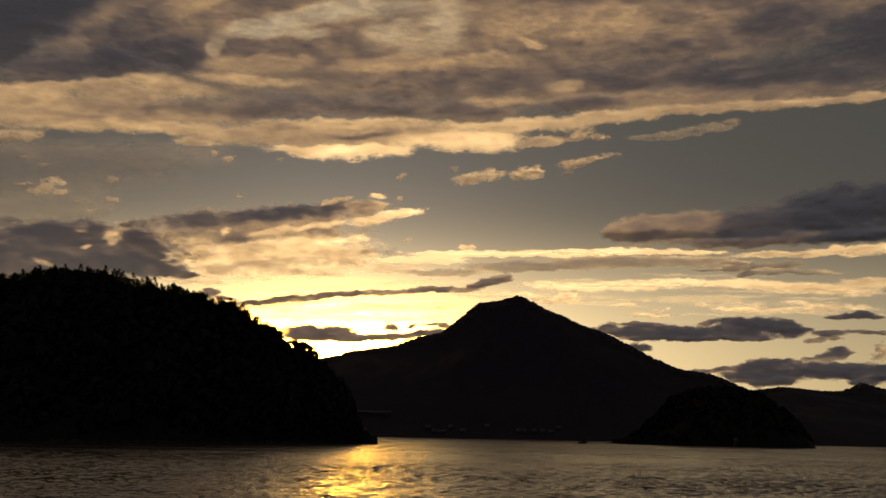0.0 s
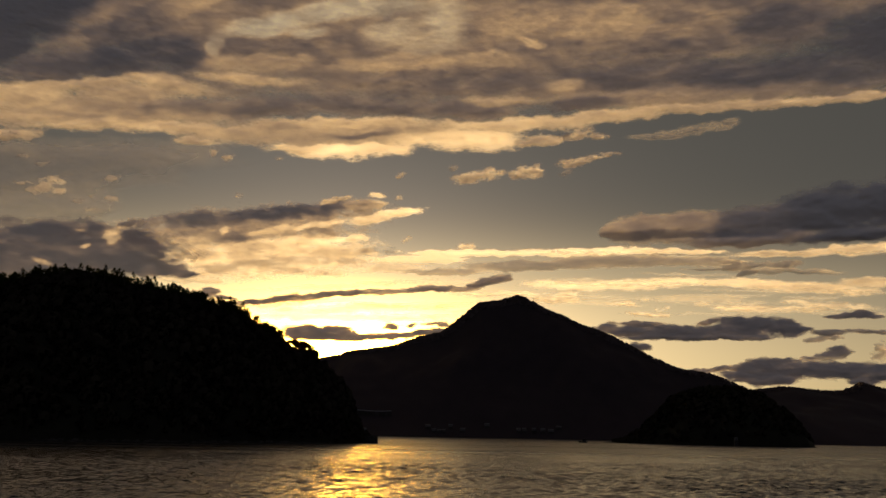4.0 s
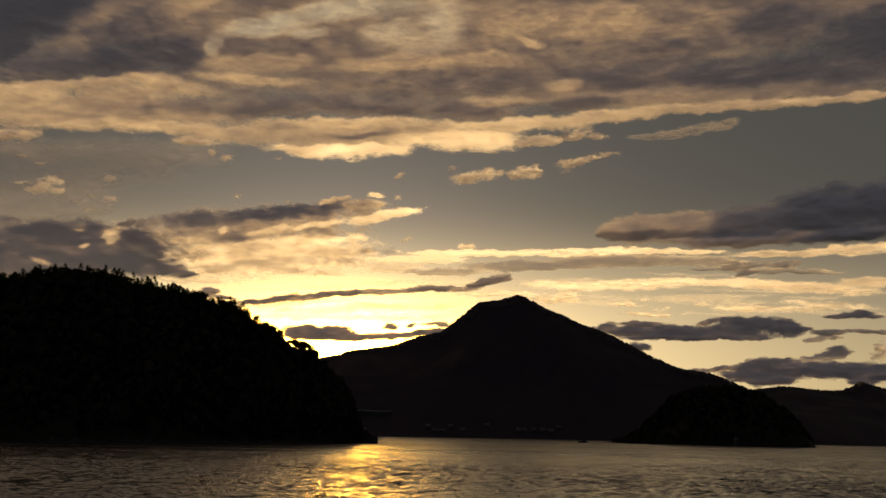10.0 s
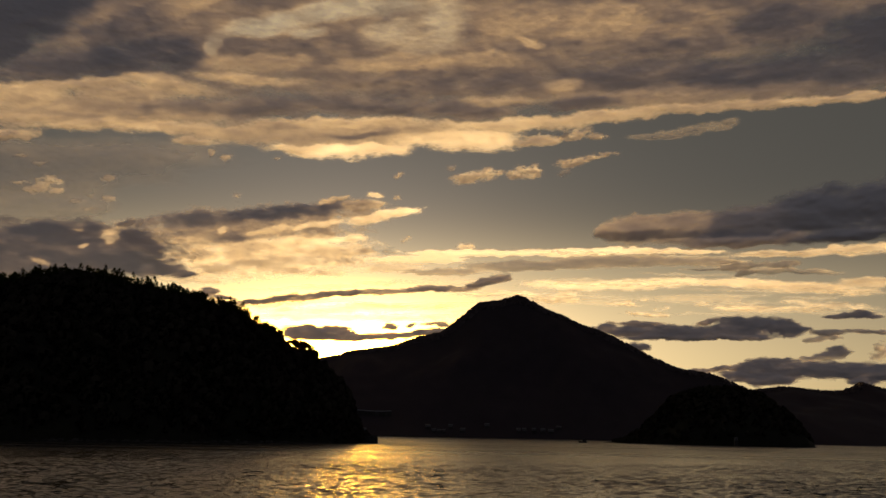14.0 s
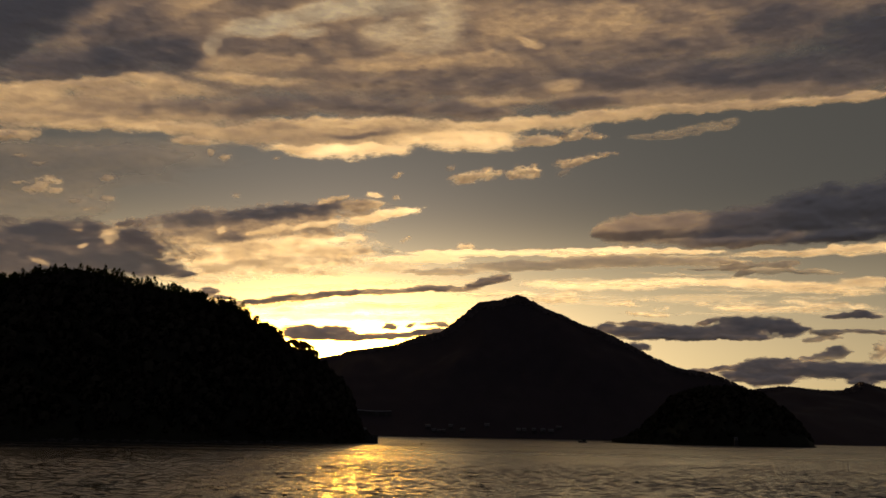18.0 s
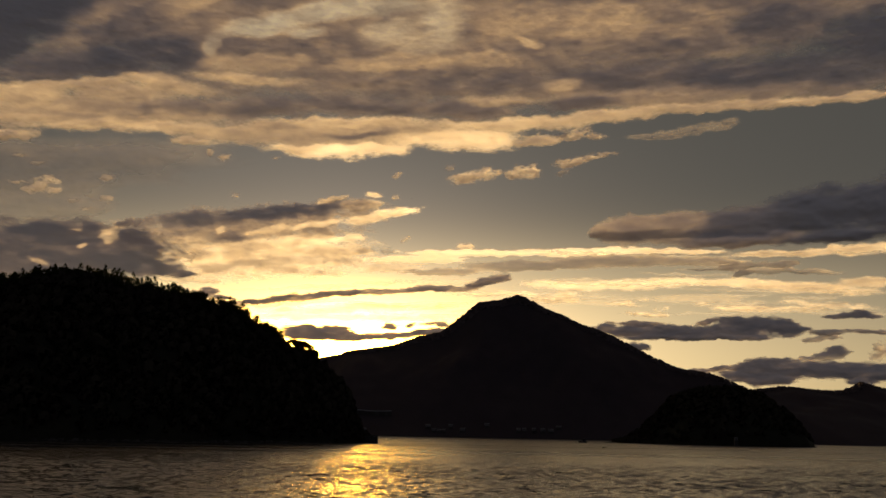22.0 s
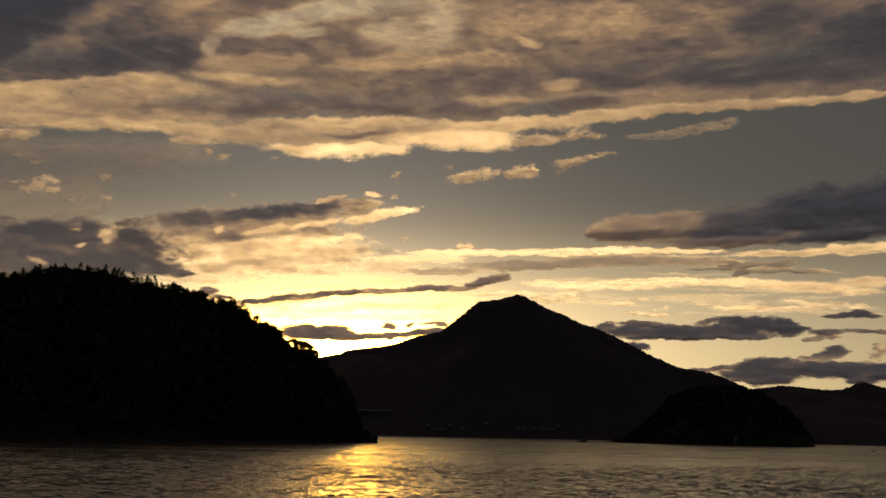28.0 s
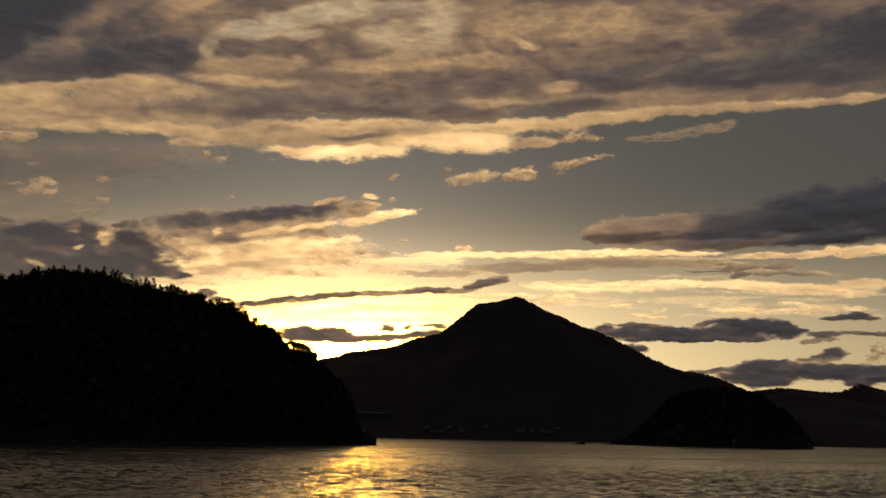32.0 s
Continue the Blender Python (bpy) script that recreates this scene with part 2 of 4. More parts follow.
def build_water():
    """One sheet from the shore to the horizon with long low waves, finer towards the viewer."""
    y = np.concatenate([[-900, -300, -100, -30, 0], np.geomspace(12, 43, 20)[:-1], np.geomspace(43, 240, 820), np.geomspace(241, 4990, 150)])
    s = np.linspace(-1, 1, 720)
    Y = np.repeat(y[:, None], len(s), 1)
    half = np.where(Y < 12, 900, Y * 0.56 + 16 + np.maximum(Y - 150, 0) * 0.6)
    X = s[None, :] * half
    step = np.maximum(half * 2 / len(s), np.gradient(y)[:, None])
    Z = np.zeros_like(X)
    rng = np.random.RandomState(5)
    for k in range(80):
        length = 0.36 * 1.13 ** (k % 16) * rng.uniform(0.93, 1.07)
        way = radians(rng.normal(93, 44))
        size = SWELL * length * np.clip(length / (2.0 * step) - 0.6, 0, 1)
        Z += size * np.sin((X * math.cos(way) + Y * math.sin(way)) * 2 * math.pi / length + rng.uniform(0, 6.3))
    Z *= np.clip(1.0 + 0.40 * fbm(X / 40, Y / 26, 3, 3), 0.5, 1.5) * np.clip(1.0 + 0.12 * fbm(X / 1.3, Y / 6, 2, 8), 0.4, 1.6)
    me, _ = mesh_of("water", np.stack([X, Y, Z], -1).reshape(-1, 3), grid_faces(*X.shape), WATER)
    chop = np.clip((Y - 70) / 300, 0, 1) ** 0.7  # waves too small for the sheet roughen it further out
    me.attributes.new("chop", "FLOAT", "POINT").data.foreach_set("value", chop.ravel().astype(np.float32))
    ob = tagged(new("water", me), "wind-ruffled grey sea water with golden sunset glitter", "water", kind="structure")
    MOVING.append((ob, [(0.0, pose(-14, 7, 0)), (16.0, pose(0, 0, 0)), (32.0, pose(14, -7, 0))]))


build_water()


# ---- land ----
def along(nodes, s):
    """Points at s in 0..1 on a ridge through nodes, evenly by their east coordinate, softly rounded."""
    nodes = np.array(nodes, float)
    x = nodes[0, 0] + s * (nodes[-1, 0] - nodes[0, 0])
    return x, *(np.interp(x, nodes[:, 0], nodes[:, k]) for k in (1, 2, 3))


def hill(name, label, nodes, back, cols, rows, steep, gully, seed, category, floor=SOIL):
    """A wooded hill: a ridge that falls to the shore in front and to the back, cut by gullies. Returns the height field."""
    s = np.linspace(0, 1, cols)
    x, y, z, front = along(nodes, s)
    t = np.concatenate([-np.linspace(1, 0, rows) ** 1.2, np.linspace(0, 1, rows // 2)[1:]])
    T = np.repeat(t[:, None], cols, 1)
    X = np.repeat(x[None], len(t), 0)
    W = np.where(T < 0, front[None], back)
    Y = y[None] + T * W
    fall = (1 - np.abs(T)) ** steep
    n = fbm(X / gully, Y / (gully * 1.6), 4, seed)
    Z = z[None] * fall * (1 + 0.35 * n * np.abs(T) * (1 - np.abs(T)) * 2.2) - 1.5 * np.abs(T) ** 6
    X = X + 0.09 * gully * fbm(Y / gully, X / gully, 2, seed + 1) * np.abs(T) * (T > -0.93)
    verts = np.stack([X, Y, Z], -1)
    me, _ = mesh_of(name, verts.reshape(-1, 3), grid_faces(*X.shape), floor)
    tagged(new(name, me), label, category, kind="structure")
    return verts


def lump_shape(seed, level=2):
    """A rough ball of leaves of radius about 1: verts and triangles."""
    bm = bmesh.new()
    bmesh.ops.create_icosphere(bm, subdivisions=level, radius=1)
    rng = random.Random(seed)
    for v in bm.verts:
        v.co *= rng.uniform(0.72, 1.25) if level > 1 else rng.uniform(0.92, 1.08)
        v.co.z *= 1.1
    vs = np.array([v.co[:] for v in bm.verts])
    fs = np.array([[v.index for v in f.verts] for f in bm.faces])
    bm.free()
    return vs, fs


LUMPS = [lump_shape(k) for k in range(6)]
FAR_LUMPS = [lump_shape(k, 1) for k in range(6)]


def forest(name, label, verts, count, small, large, seed, ridge_share, ridge_row, lift=0.3, leaves=CANOPY):
    """Crowns of a wood, too many to count, over a hill's height field: denser on the ridge."""
    rng = np.random.RandomState(seed)
    R, K = verts.shape[:2]
    V, Fc, base = [], [], 0
    for i in range(count):
        if rng.rand() < ridge_share:
            r = ridge_row + rng.uniform(-2.5, 1.5)
        else:
            r = rng.uniform(1.2, R - 2)
        k = rng.uniform(0, K - 1.01)
        a, b = int(np.clip(r, 0, R - 2)), int(k)
        p = verts[a, b] + (verts[a + 1, b] - verts[a, b]) * (r - a) + (verts[a, b + 1] - verts[a, b]) * (k - b)
        if p[2] < 1.0:
            continue
        size = rng.uniform(small, large) * (0.55 + 0.45 * min(1, p[2] / (large * 5)))
        vs, fs = (FAR_LUMPS if large > 3 else LUMPS)[rng.randint(6)]
        turn = rng.uniform(0, 6.3)
        c, s = math.cos(turn), math.sin(turn)
        q = vs @ np.array([[c, s, 0], [-s, c, 0], [0, 0, rng.uniform(0.8, 1.3)]]) * size
        V.append(q + p + [0, 0, size * lift])
        Fc.append(fs + base)
        base += len(vs)
    me, _ = mesh_of(name, np.concatenate(V), np.concatenate(Fc), leaves)
    tagged(new(name, me), label, "forest", kind="stuff")


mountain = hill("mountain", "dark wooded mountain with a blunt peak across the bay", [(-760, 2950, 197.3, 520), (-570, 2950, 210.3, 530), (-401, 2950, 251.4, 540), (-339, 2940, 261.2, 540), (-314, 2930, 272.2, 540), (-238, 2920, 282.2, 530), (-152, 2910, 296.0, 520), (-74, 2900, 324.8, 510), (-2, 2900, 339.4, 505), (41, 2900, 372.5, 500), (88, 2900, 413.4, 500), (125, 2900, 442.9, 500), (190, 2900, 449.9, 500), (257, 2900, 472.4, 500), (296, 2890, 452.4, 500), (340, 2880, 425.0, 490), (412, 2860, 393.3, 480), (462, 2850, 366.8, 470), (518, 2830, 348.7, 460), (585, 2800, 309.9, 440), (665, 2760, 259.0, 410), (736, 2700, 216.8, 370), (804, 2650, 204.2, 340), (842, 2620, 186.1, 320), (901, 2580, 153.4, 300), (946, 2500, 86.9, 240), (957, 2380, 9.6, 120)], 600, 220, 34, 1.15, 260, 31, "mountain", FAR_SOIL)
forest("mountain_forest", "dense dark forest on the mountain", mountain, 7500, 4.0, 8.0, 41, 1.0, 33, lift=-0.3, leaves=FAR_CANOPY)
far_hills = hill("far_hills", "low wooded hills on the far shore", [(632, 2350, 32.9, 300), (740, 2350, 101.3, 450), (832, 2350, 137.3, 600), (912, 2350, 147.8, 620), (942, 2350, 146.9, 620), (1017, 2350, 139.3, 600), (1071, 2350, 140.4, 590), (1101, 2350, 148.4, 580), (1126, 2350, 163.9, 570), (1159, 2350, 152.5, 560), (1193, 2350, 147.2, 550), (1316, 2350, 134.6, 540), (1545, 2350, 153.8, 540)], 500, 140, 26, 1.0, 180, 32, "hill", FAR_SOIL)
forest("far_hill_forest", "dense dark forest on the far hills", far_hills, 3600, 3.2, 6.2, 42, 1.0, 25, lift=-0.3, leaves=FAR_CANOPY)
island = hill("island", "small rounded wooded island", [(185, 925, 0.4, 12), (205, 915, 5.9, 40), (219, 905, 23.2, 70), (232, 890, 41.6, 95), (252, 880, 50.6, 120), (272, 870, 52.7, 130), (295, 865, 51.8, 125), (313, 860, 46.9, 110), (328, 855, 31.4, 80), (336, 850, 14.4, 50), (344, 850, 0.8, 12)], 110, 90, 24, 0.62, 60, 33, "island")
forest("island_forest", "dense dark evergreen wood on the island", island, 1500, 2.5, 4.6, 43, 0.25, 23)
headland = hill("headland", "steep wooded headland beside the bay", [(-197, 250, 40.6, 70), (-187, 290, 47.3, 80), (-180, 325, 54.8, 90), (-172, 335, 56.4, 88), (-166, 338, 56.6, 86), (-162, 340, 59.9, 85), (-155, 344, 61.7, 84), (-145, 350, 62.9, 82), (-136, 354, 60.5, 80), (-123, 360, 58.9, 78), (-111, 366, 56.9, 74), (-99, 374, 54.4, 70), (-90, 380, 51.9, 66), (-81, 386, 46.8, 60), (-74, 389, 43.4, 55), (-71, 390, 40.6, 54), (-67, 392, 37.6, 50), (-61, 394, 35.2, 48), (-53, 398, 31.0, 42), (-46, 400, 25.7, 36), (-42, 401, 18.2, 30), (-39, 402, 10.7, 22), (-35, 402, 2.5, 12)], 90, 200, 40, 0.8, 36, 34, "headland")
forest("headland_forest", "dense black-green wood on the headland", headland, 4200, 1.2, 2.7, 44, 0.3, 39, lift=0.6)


# ---- clouds ----
def patches(mask):
    """The separate patches of a mask, each as flat indices."""
    rows, cols = mask.shape
    left = set(np.flatnonzero(mask).tolist())
    found = []
    while left:
        heap, patch = [left.pop()], []
        while heap:
            k = heap.pop()
            patch.append(k)
            c = k % cols
            for q in (k - cols, k + cols, k - 1 if c else -1, k + 1 if c < cols - 1 else -1):
                if q in left:
                    left.discard(q)
                    heap.append(q)
        found.append(np.array(patch))
    return found


def cloud(label, dist, lumps, soft, rough, grain, stretch, veil, tear, drift, rim, mottle, seed):
    """One cloud: a bulging shell about dist metres off. lumps: bearing, elevation, half-length, half-height and slope
    of its masses in degrees, their optical depth and, for pale ones, how much skylit cool tint is coloured in; rim: the
    share of that depth left at the edge; drift: degrees it moves in the whole clip."""
    L = np.array([lump[:5] for lump in lumps])
    reach = L[:, 2] * 1.4 + 0.2
    tall = L[:, 3] * 1.5 + np.abs(np.sin(np.radians(L[:, 4]))) * reach + 0.15
    a0, a1, e0, e1 = (L[:, 0] - reach).min(), (L[:, 0] + reach).max(), (L[:, 1] - tall).min(), (L[:, 1] + tall).max()
    small = L[:, 3].min()
    cell = min(max(0.05, small / 4), 0.11)
    A, E = np.meshgrid(np.arange(a0, a1, cell * 1.4), np.arange(max(e0, 0.4), e1, cell))
    U = A + 0.5 * grain * fbm(A / (grain * 2.2), E / grain, 5, seed + 900)
    V = E + 0.24 * min(grain, 4 * small) * fbm(A / (grain * 2.0), E / grain + 5, 5, seed + 950)
    total, share, depth, cool = (np.zeros_like(A) for _ in range(4))
    for az, el, half, high, slope, thick, *pale in lumps:
        c, s = math.cos(radians(slope)), math.sin(radians(slope))
        p, q = ((U - az) * c + (V - el) * s) / half, ((V - el) * c - (U - az) * s) / high
        w = np.exp(5 * np.maximum(1 - (p * p + q * q), -3))
        total += w
        w = w ** 1.15 * (half * high) ** -0.7  # the smaller masses stand out from the larger
        share += w
        depth += w * math.log(thick)
        cool += w * sum(pale)
    d = np.log(total) / 5 + rough * (fbm(A / (grain * stretch), E / grain, 5, seed) + 0.6 * fbm(A / (0.17 * stretch), E / 0.2, 4, seed + 300))
    m = fbm(A / (grain * stretch * 0.6) + 7, E / (grain * 0.6), 4, seed + 500)
    depth = np.exp(depth / share) * (rim + (1 - rim) * np.clip(d / soft, 0, 1)) * np.clip(1 + mottle * m, 0.3, 2)
    bulge = radians(small) * dist * 0.8 * np.clip(d, 0, 1.2)
    r = dist - bulge
    ar, er = np.radians(A), np.radians(E)
    pts = np.stack([r * np.sin(ar) * np.cos(er), r * np.cos(ar) * np.cos(er), r * np.sin(er)], -1).reshape(-1, 3)
    shift = Vector((math.cos(ar.mean()), -math.sin(ar.mean()), 0)) * radians(drift) * dist
    fields = (("cover", d / soft + 0.28), ("tear", np.full_like(d, tear)), ("depth", depth), ("veil", np.full_like(d, veil)), ("cool", cool / share))
    for patch in patches(d > -0.45 * soft - 0.1):
        keep = np.zeros(d.size, bool)
        keep[patch] = True
        if len(patch) < 16 or d.ravel()[patch].max() < 0.3:
            continue
        mid = pts[keep].mean(0)
        me, used = mesh_of("cloud", pts - mid, grid_faces(*A.shape, keep=keep), CLOUD)
        for name, values in fields:
            me.attributes.new(name, "FLOAT", "POINT").data.foreach_set("value", values.ravel()[used].astype(np.float32))
        ob = tagged(new("cloud", me), label, "cloud", group="evening clouds")
        at = Vector(mid)
        MOVING.append((ob, [(0.0, Matrix.Translation(at - shift * 0.31)), (32.0, Matrix.Translation(at + shift * 0.69))]))


deck_corner = [(-21.44, 20.47, 3.46, 0.61, 8.4, 1.9), (17.69, 21.70, 15.16, 0.90, -2.3, 2.4), (-21.33, 19.38, 11.36, 1.03, 8.0, 1.9), (-5.77, 19.43, 11.25, 0.87, 3.8, 1.7), (-0.30, 26.15, 50.25, 5.26, 3.3, 2.9), (-28.19, 23.84, 6.57, 2.15, 34.3, 10.14), (-30.67, 21.37, 4.67, 1.83, 32.6, 6.52), (-21.53, 24.63, 5.34, 1.05, 29.8, 4.06), (-18.09, 26.42, 3.34, 0.73, 21.8, 1.7), (-25.30, 21.63, 5.00, 0.91, 20.1, 4.67), (-21.85, 22.73, 2.45, 1.00, 18.7, 5.68), (-18.89, 23.35, 2.53, 1.19, 8.1, 5.28), (-27.33, 19.59, 3.48, 0.85, 10.4, 1.35), (-24.52, 20.59, 3.66, 0.46, 12.6, 1.6), (-22.40, 19.74, 2.71, 0.48, 3.5, 2.52), (-26.55, 18.40, 3.17, 0.33, 6.5, 1.5), (-22.95, 18.53, 4.36, 0.41, 8.4, 1.25), (-18.71, 21.47, 2.84, 0.56, -4.0, 1.5), (-27.98, 17.15, 2.16, 0.33, 9.7, 1.7)]
deck_edge = [(-18.11, 18.82, 4.62, 0.49, 3.8, 1.32), (-16.61, 18.14, 1.44, 0.32, 6.1, 1.32), (-12.65, 19.25, 4.87, 0.57, 7.9, 1.62), (-6.58, 20.11, 5.43, 0.40, 3.2, 1), (-6.50, 18.44, 4.82, 0.55, 3.9, 0.25), (-9.94, 18.30, 2.27, 0.33, 4.0, 0.8), (-0.70, 19.43, 4.30, 0.66, 3.1, 0.4), (2.44, 19.29, 3.12, 0.73, 2.1, 0.5), (6.72, 19.37, 1.93, 0.33, 3.7, 1.55), (4.38, 20.31, 6.64, 0.40, 1.5, 0.9), (9.42, 20.52, 4.20, 0.47, 5.5, 1.3), (12.85, 20.83, 3.37, 0.46, 4.3, 1.4), (16.92, 20.90, 3.99, 0.38, -2.8, 1.4), (22.20, 20.58, 4.09, 0.31, -2.6, 1.5), (26.51, 20.40, 3.52, 0.30, -3.0, 1.5), (-5.77, 19.43, 3.30, 0.22, 3.8, 3.53)]
deck_band = [(-17.52, 20.23, 3.97, 0.70, 6.9, 3.28), (-12.00, 20.81, 5.30, 0.71, 7.9, 3.78), (-5.46, 21.26, 5.08, 0.72, 2.9, 3.4), (1.63, 21.29, 4.73, 0.73, 0.5, 3.28), (-1.16, 22.51, 4.75, 0.79, 1.4, 3.28), (-4.34, 22.83, 4.74, 0.50, 4.4, 2.9), (5.16, 22.90, 4.33, 1.07, -0.8, 3.28), (3.59, 21.83, 2.76, 0.36, -0.2, 1.8), (8.30, 22.82, 1.94, 0.43, 5.4, 1.5), (9.83, 21.69, 3.06, 0.57, 5.1, 4.03), (12.16, 22.99, 6.09, 1.06, -0.6, 3.78), (18.81, 22.46, 5.73, 1.24, -3.9, 4.93), (24.68, 22.09, 5.31, 1.33, -5.0, 5.62), (28.97, 23.04, 4.39, 2.22, -10.1, 6.8)]
deck_pale = [(-14.53, 24.25, 1.89, 0.55, 6.5, 3.02), (-11.49, 24.57, 2.31, 0.56, 5.4, 2.77), (-8.01, 25.21, 1.76, 0.99, -4.8, 3.02), (-12.95, 23.55, 4.18, 0.63, 5.8, 1.9), (-13.63, 22.43, 3.38, 0.35, 1.2, 1.6), (-14.72, 26.64, 2.67, 0.74, 15.8, 2.9)]
deck_white = [(-12.74, 25.80, 3.66, 0.89, 14.9, 0.85, 0.7), (-8.12, 27.12, 4.17, 0.83, 10.3, 0.85, 0.65), (-15.88, 24.27, 0.69, 0.81, -47.0, 1.25, 0.5), (-9.81, 25.66, 1.76, 0.45, 8.4, 1, 0.6), (-4.07, 26.03, 3.00, 1.19, 9.6, 1.05, 0.5), (-1.84, 25.34, 2.80, 0.85, 1.7, 1.2, 0.4), (-0.27, 26.78, 2.42, 2.09, -2.4, 0.95, 0.55), (-4.53, 27.51, 3.62, 0.62, 4.5, 1.2, 0.6)]
deck_high = [(-3.60, 24.15, 5.17, 0.64, 4.1, 1.7), (2.38, 24.52, 3.59, 0.57, 1.9, 1.8), (4.36, 26.80, 4.41, 1.39, -0.8, 1.6), (10.71, 26.57, 5.08, 1.55, -3.3, 1.55), (16.81, 26.25, 3.37, 1.34, -10.3, 2.43), (22.19, 25.43, 3.50, 1.48, -7.9, 4.43), (5.76, 25.55, 1.42, 0.32, -19.0, 1.3), (15.99, 24.79, 3.72, 0.75, -2.4, 3.58), (-19.58, 30.07, 18.52, 3.19, 9.7, 3.28), (14.37, 31.30, 23.38, 3.23, -5.6, 3.02)]
cloud("broad brownish cloud deck with a glowing golden lower edge", 4600, deck_corner + deck_edge + deck_band + deck_pale + deck_white + deck_high,
      soft=1.15, rough=0.18, grain=0.8, stretch=3, veil=0.98, tear=0.75, drift=-0.3, rim=0.65, mottle=0.2, seed=11)
cloud("small torn scrap of cloud glowing orange", 4500, [(1.88, 16.93, 1.19, 0.33, 8.2, 0.85), (3.16, 17.19, 0.77, 0.37, 0.2, 0.85)],
      soft=1.6, rough=0.55, grain=0.35, stretch=2.2, veil=0.85, tear=2.4, drift=-0.37, rim=0.9, mottle=0.3, seed=12)
cloud("small torn scrap of cloud glowing orange", 4500, [(5.55, 17.29, 1.11, 0.37, 2.3, 0.85), (6.32, 17.32, 0.62, 0.33, -0.7, 0.95)],
      soft=1.6, rough=0.55, grain=0.35, stretch=2.2, veil=0.85, tear=2.4, drift=-0.41, rim=0.9, mottle=0.3, seed=13)
cloud("small torn scrap of cloud glowing orange", 4500, [(9.00, 17.93, 1.23, 0.28, 9.9, 1.1), (10.52, 18.17, 1.36, 0.18, 5.6, 1.55)],
      soft=1.6, rough=0.55, grain=0.35, stretch=2.2, veil=0.85, tear=2.4, drift=-0.37, rim=0.9, mottle=0.3, seed=14)
cloud("thin golden cloud streak lit from behind", 4500, [(16.68, 19.54, 2.38, 0.28, 2.5, 1.5), (14.29, 19.21, 1.84, 0.18, 0.4, 1.6), (19.02, 19.81, 0.63, 0.18, 9.7, 1.5)],
      soft=1.5, rough=0.3, grain=0.4, stretch=3, veil=0.3, tear=2.2, drift=-0.11, rim=0.25, mottle=0.3, seed=15)
cloud("small torn scrap of cloud glowing orange", 4500, [(9.22, 19.66, 1.24, 0.32, 5.7, 1.15), (10.36, 19.44, 0.68, 0.23, -2.2, 1.35)],
      soft=1.6, rough=0.55, grain=0.35, stretch=2.2, veil=0.8, tear=2.4, drift=-0.3, rim=0.9, mottle=0.3, seed=16)
cloud("small torn scrap of cloud glowing orange", 4500, [(-25.00, 14.67, 0.87, 0.39, 7.7, 0.95), (-24.79, 14.22, 0.46, 0.26, 7.4, 0.9), (-25.75, 14.23, 0.74, 0.34, 16.2, 1.15), (-26.72, 14.40, 0.67, 0.13, 8.1, 1.55)],
      soft=1.6, rough=0.55, grain=0.35, stretch=2.2, veil=0.85, tear=2.4, drift=-0.48, rim=0.9, mottle=0.3, seed=17)
cloud("small torn scrap of cloud glowing orange", 4500, [(-21.78, 15.33, 0.45, 0.22, 6.9, 1.55)],
      soft=1.6, rough=0.55, grain=0.3, stretch=2.2, veil=0.6, tear=2.4, drift=-0.48, rim=0.9, mottle=0.3, seed=18)
cloud("small torn scrap of cloud glowing orange", 4500, [(-21.62, 14.09, 0.45, 0.22, 6.5, 1.65)],
      soft=1.6, rough=0.55, grain=0.3, stretch=2.2, veil=0.6, tear=2.4, drift=-0.48, rim=0.9, mottle=0.3, seed=19)
cloud("small torn scrap of cloud glowing orange", 4500, [(-22.73, 13.27, 0.41, 0.15, 6.5, 1.55)],
      soft=1.6, rough=0.55, grain=0.3, stretch=2.2, veil=0.6, tear=2.4, drift=-0.48, rim=0.9, mottle=0.3, seed=20)
cloud("small torn scrap of cloud glowing orange", 4500, [(-23.50, 13.70, 0.38, 0.15, 6.9, 1.65)],
      soft=1.6, rough=0.55, grain=0.3, stretch=2.2, veil=0.5, tear=2.4, drift=-0.48, rim=0.9, mottle=0.3, seed=21)
cloud("small torn scrap of cloud glowing orange", 4500, [(-25.75, 15.66, 0.43, 0.17, 8.3, 1.65)],
      soft=1.6, rough=0.55, grain=0.3, stretch=2.2, veil=0.5, tear=2.4, drift=-0.48, rim=0.9, mottle=0.3, seed=22)
cloud("small torn scrap of cloud glowing orange", 4500, [(-26.89, 15.93, 0.39, 0.13, 8.8, 1.65)],
      soft=1.6, rough=0.55, grain=0.3, stretch=2.2, veil=0.5, tear=2.4, drift=-0.48, rim=0.9, mottle=0.3, seed=23)
cloud("small torn scrap of cloud glowing orange", 4500, [(-27.90, 17.00, 0.44, 0.33, 9.6, 1.25)],
      soft=1.6, rough=0.55, grain=0.3, stretch=2.2, veil=0.6, tear=2.4, drift=-0.3, rim=0.9, mottle=0.3, seed=24)
cloud("small torn scrap of cloud glowing orange", 4500, [(-15.56, 17.61, 0.36, 0.23, -4.2, 1.35)],
      soft=1.6, rough=0.55, grain=0.3, stretch=2.2, veil=0.8, tear=2.4, drift=-0.37, rim=0.9, mottle=0.3, seed=25)
cloud("small torn scrap of cloud glowing orange", 4500, [(-14.55, 17.35, 0.49, 0.21, 10.2, 1.35)],
      soft=1.6, rough=0.55, grain=0.3, stretch=2.2, veil=0.8, tear=2.4, drift=-0.37, rim=0.9, mottle=0.3, seed=26)
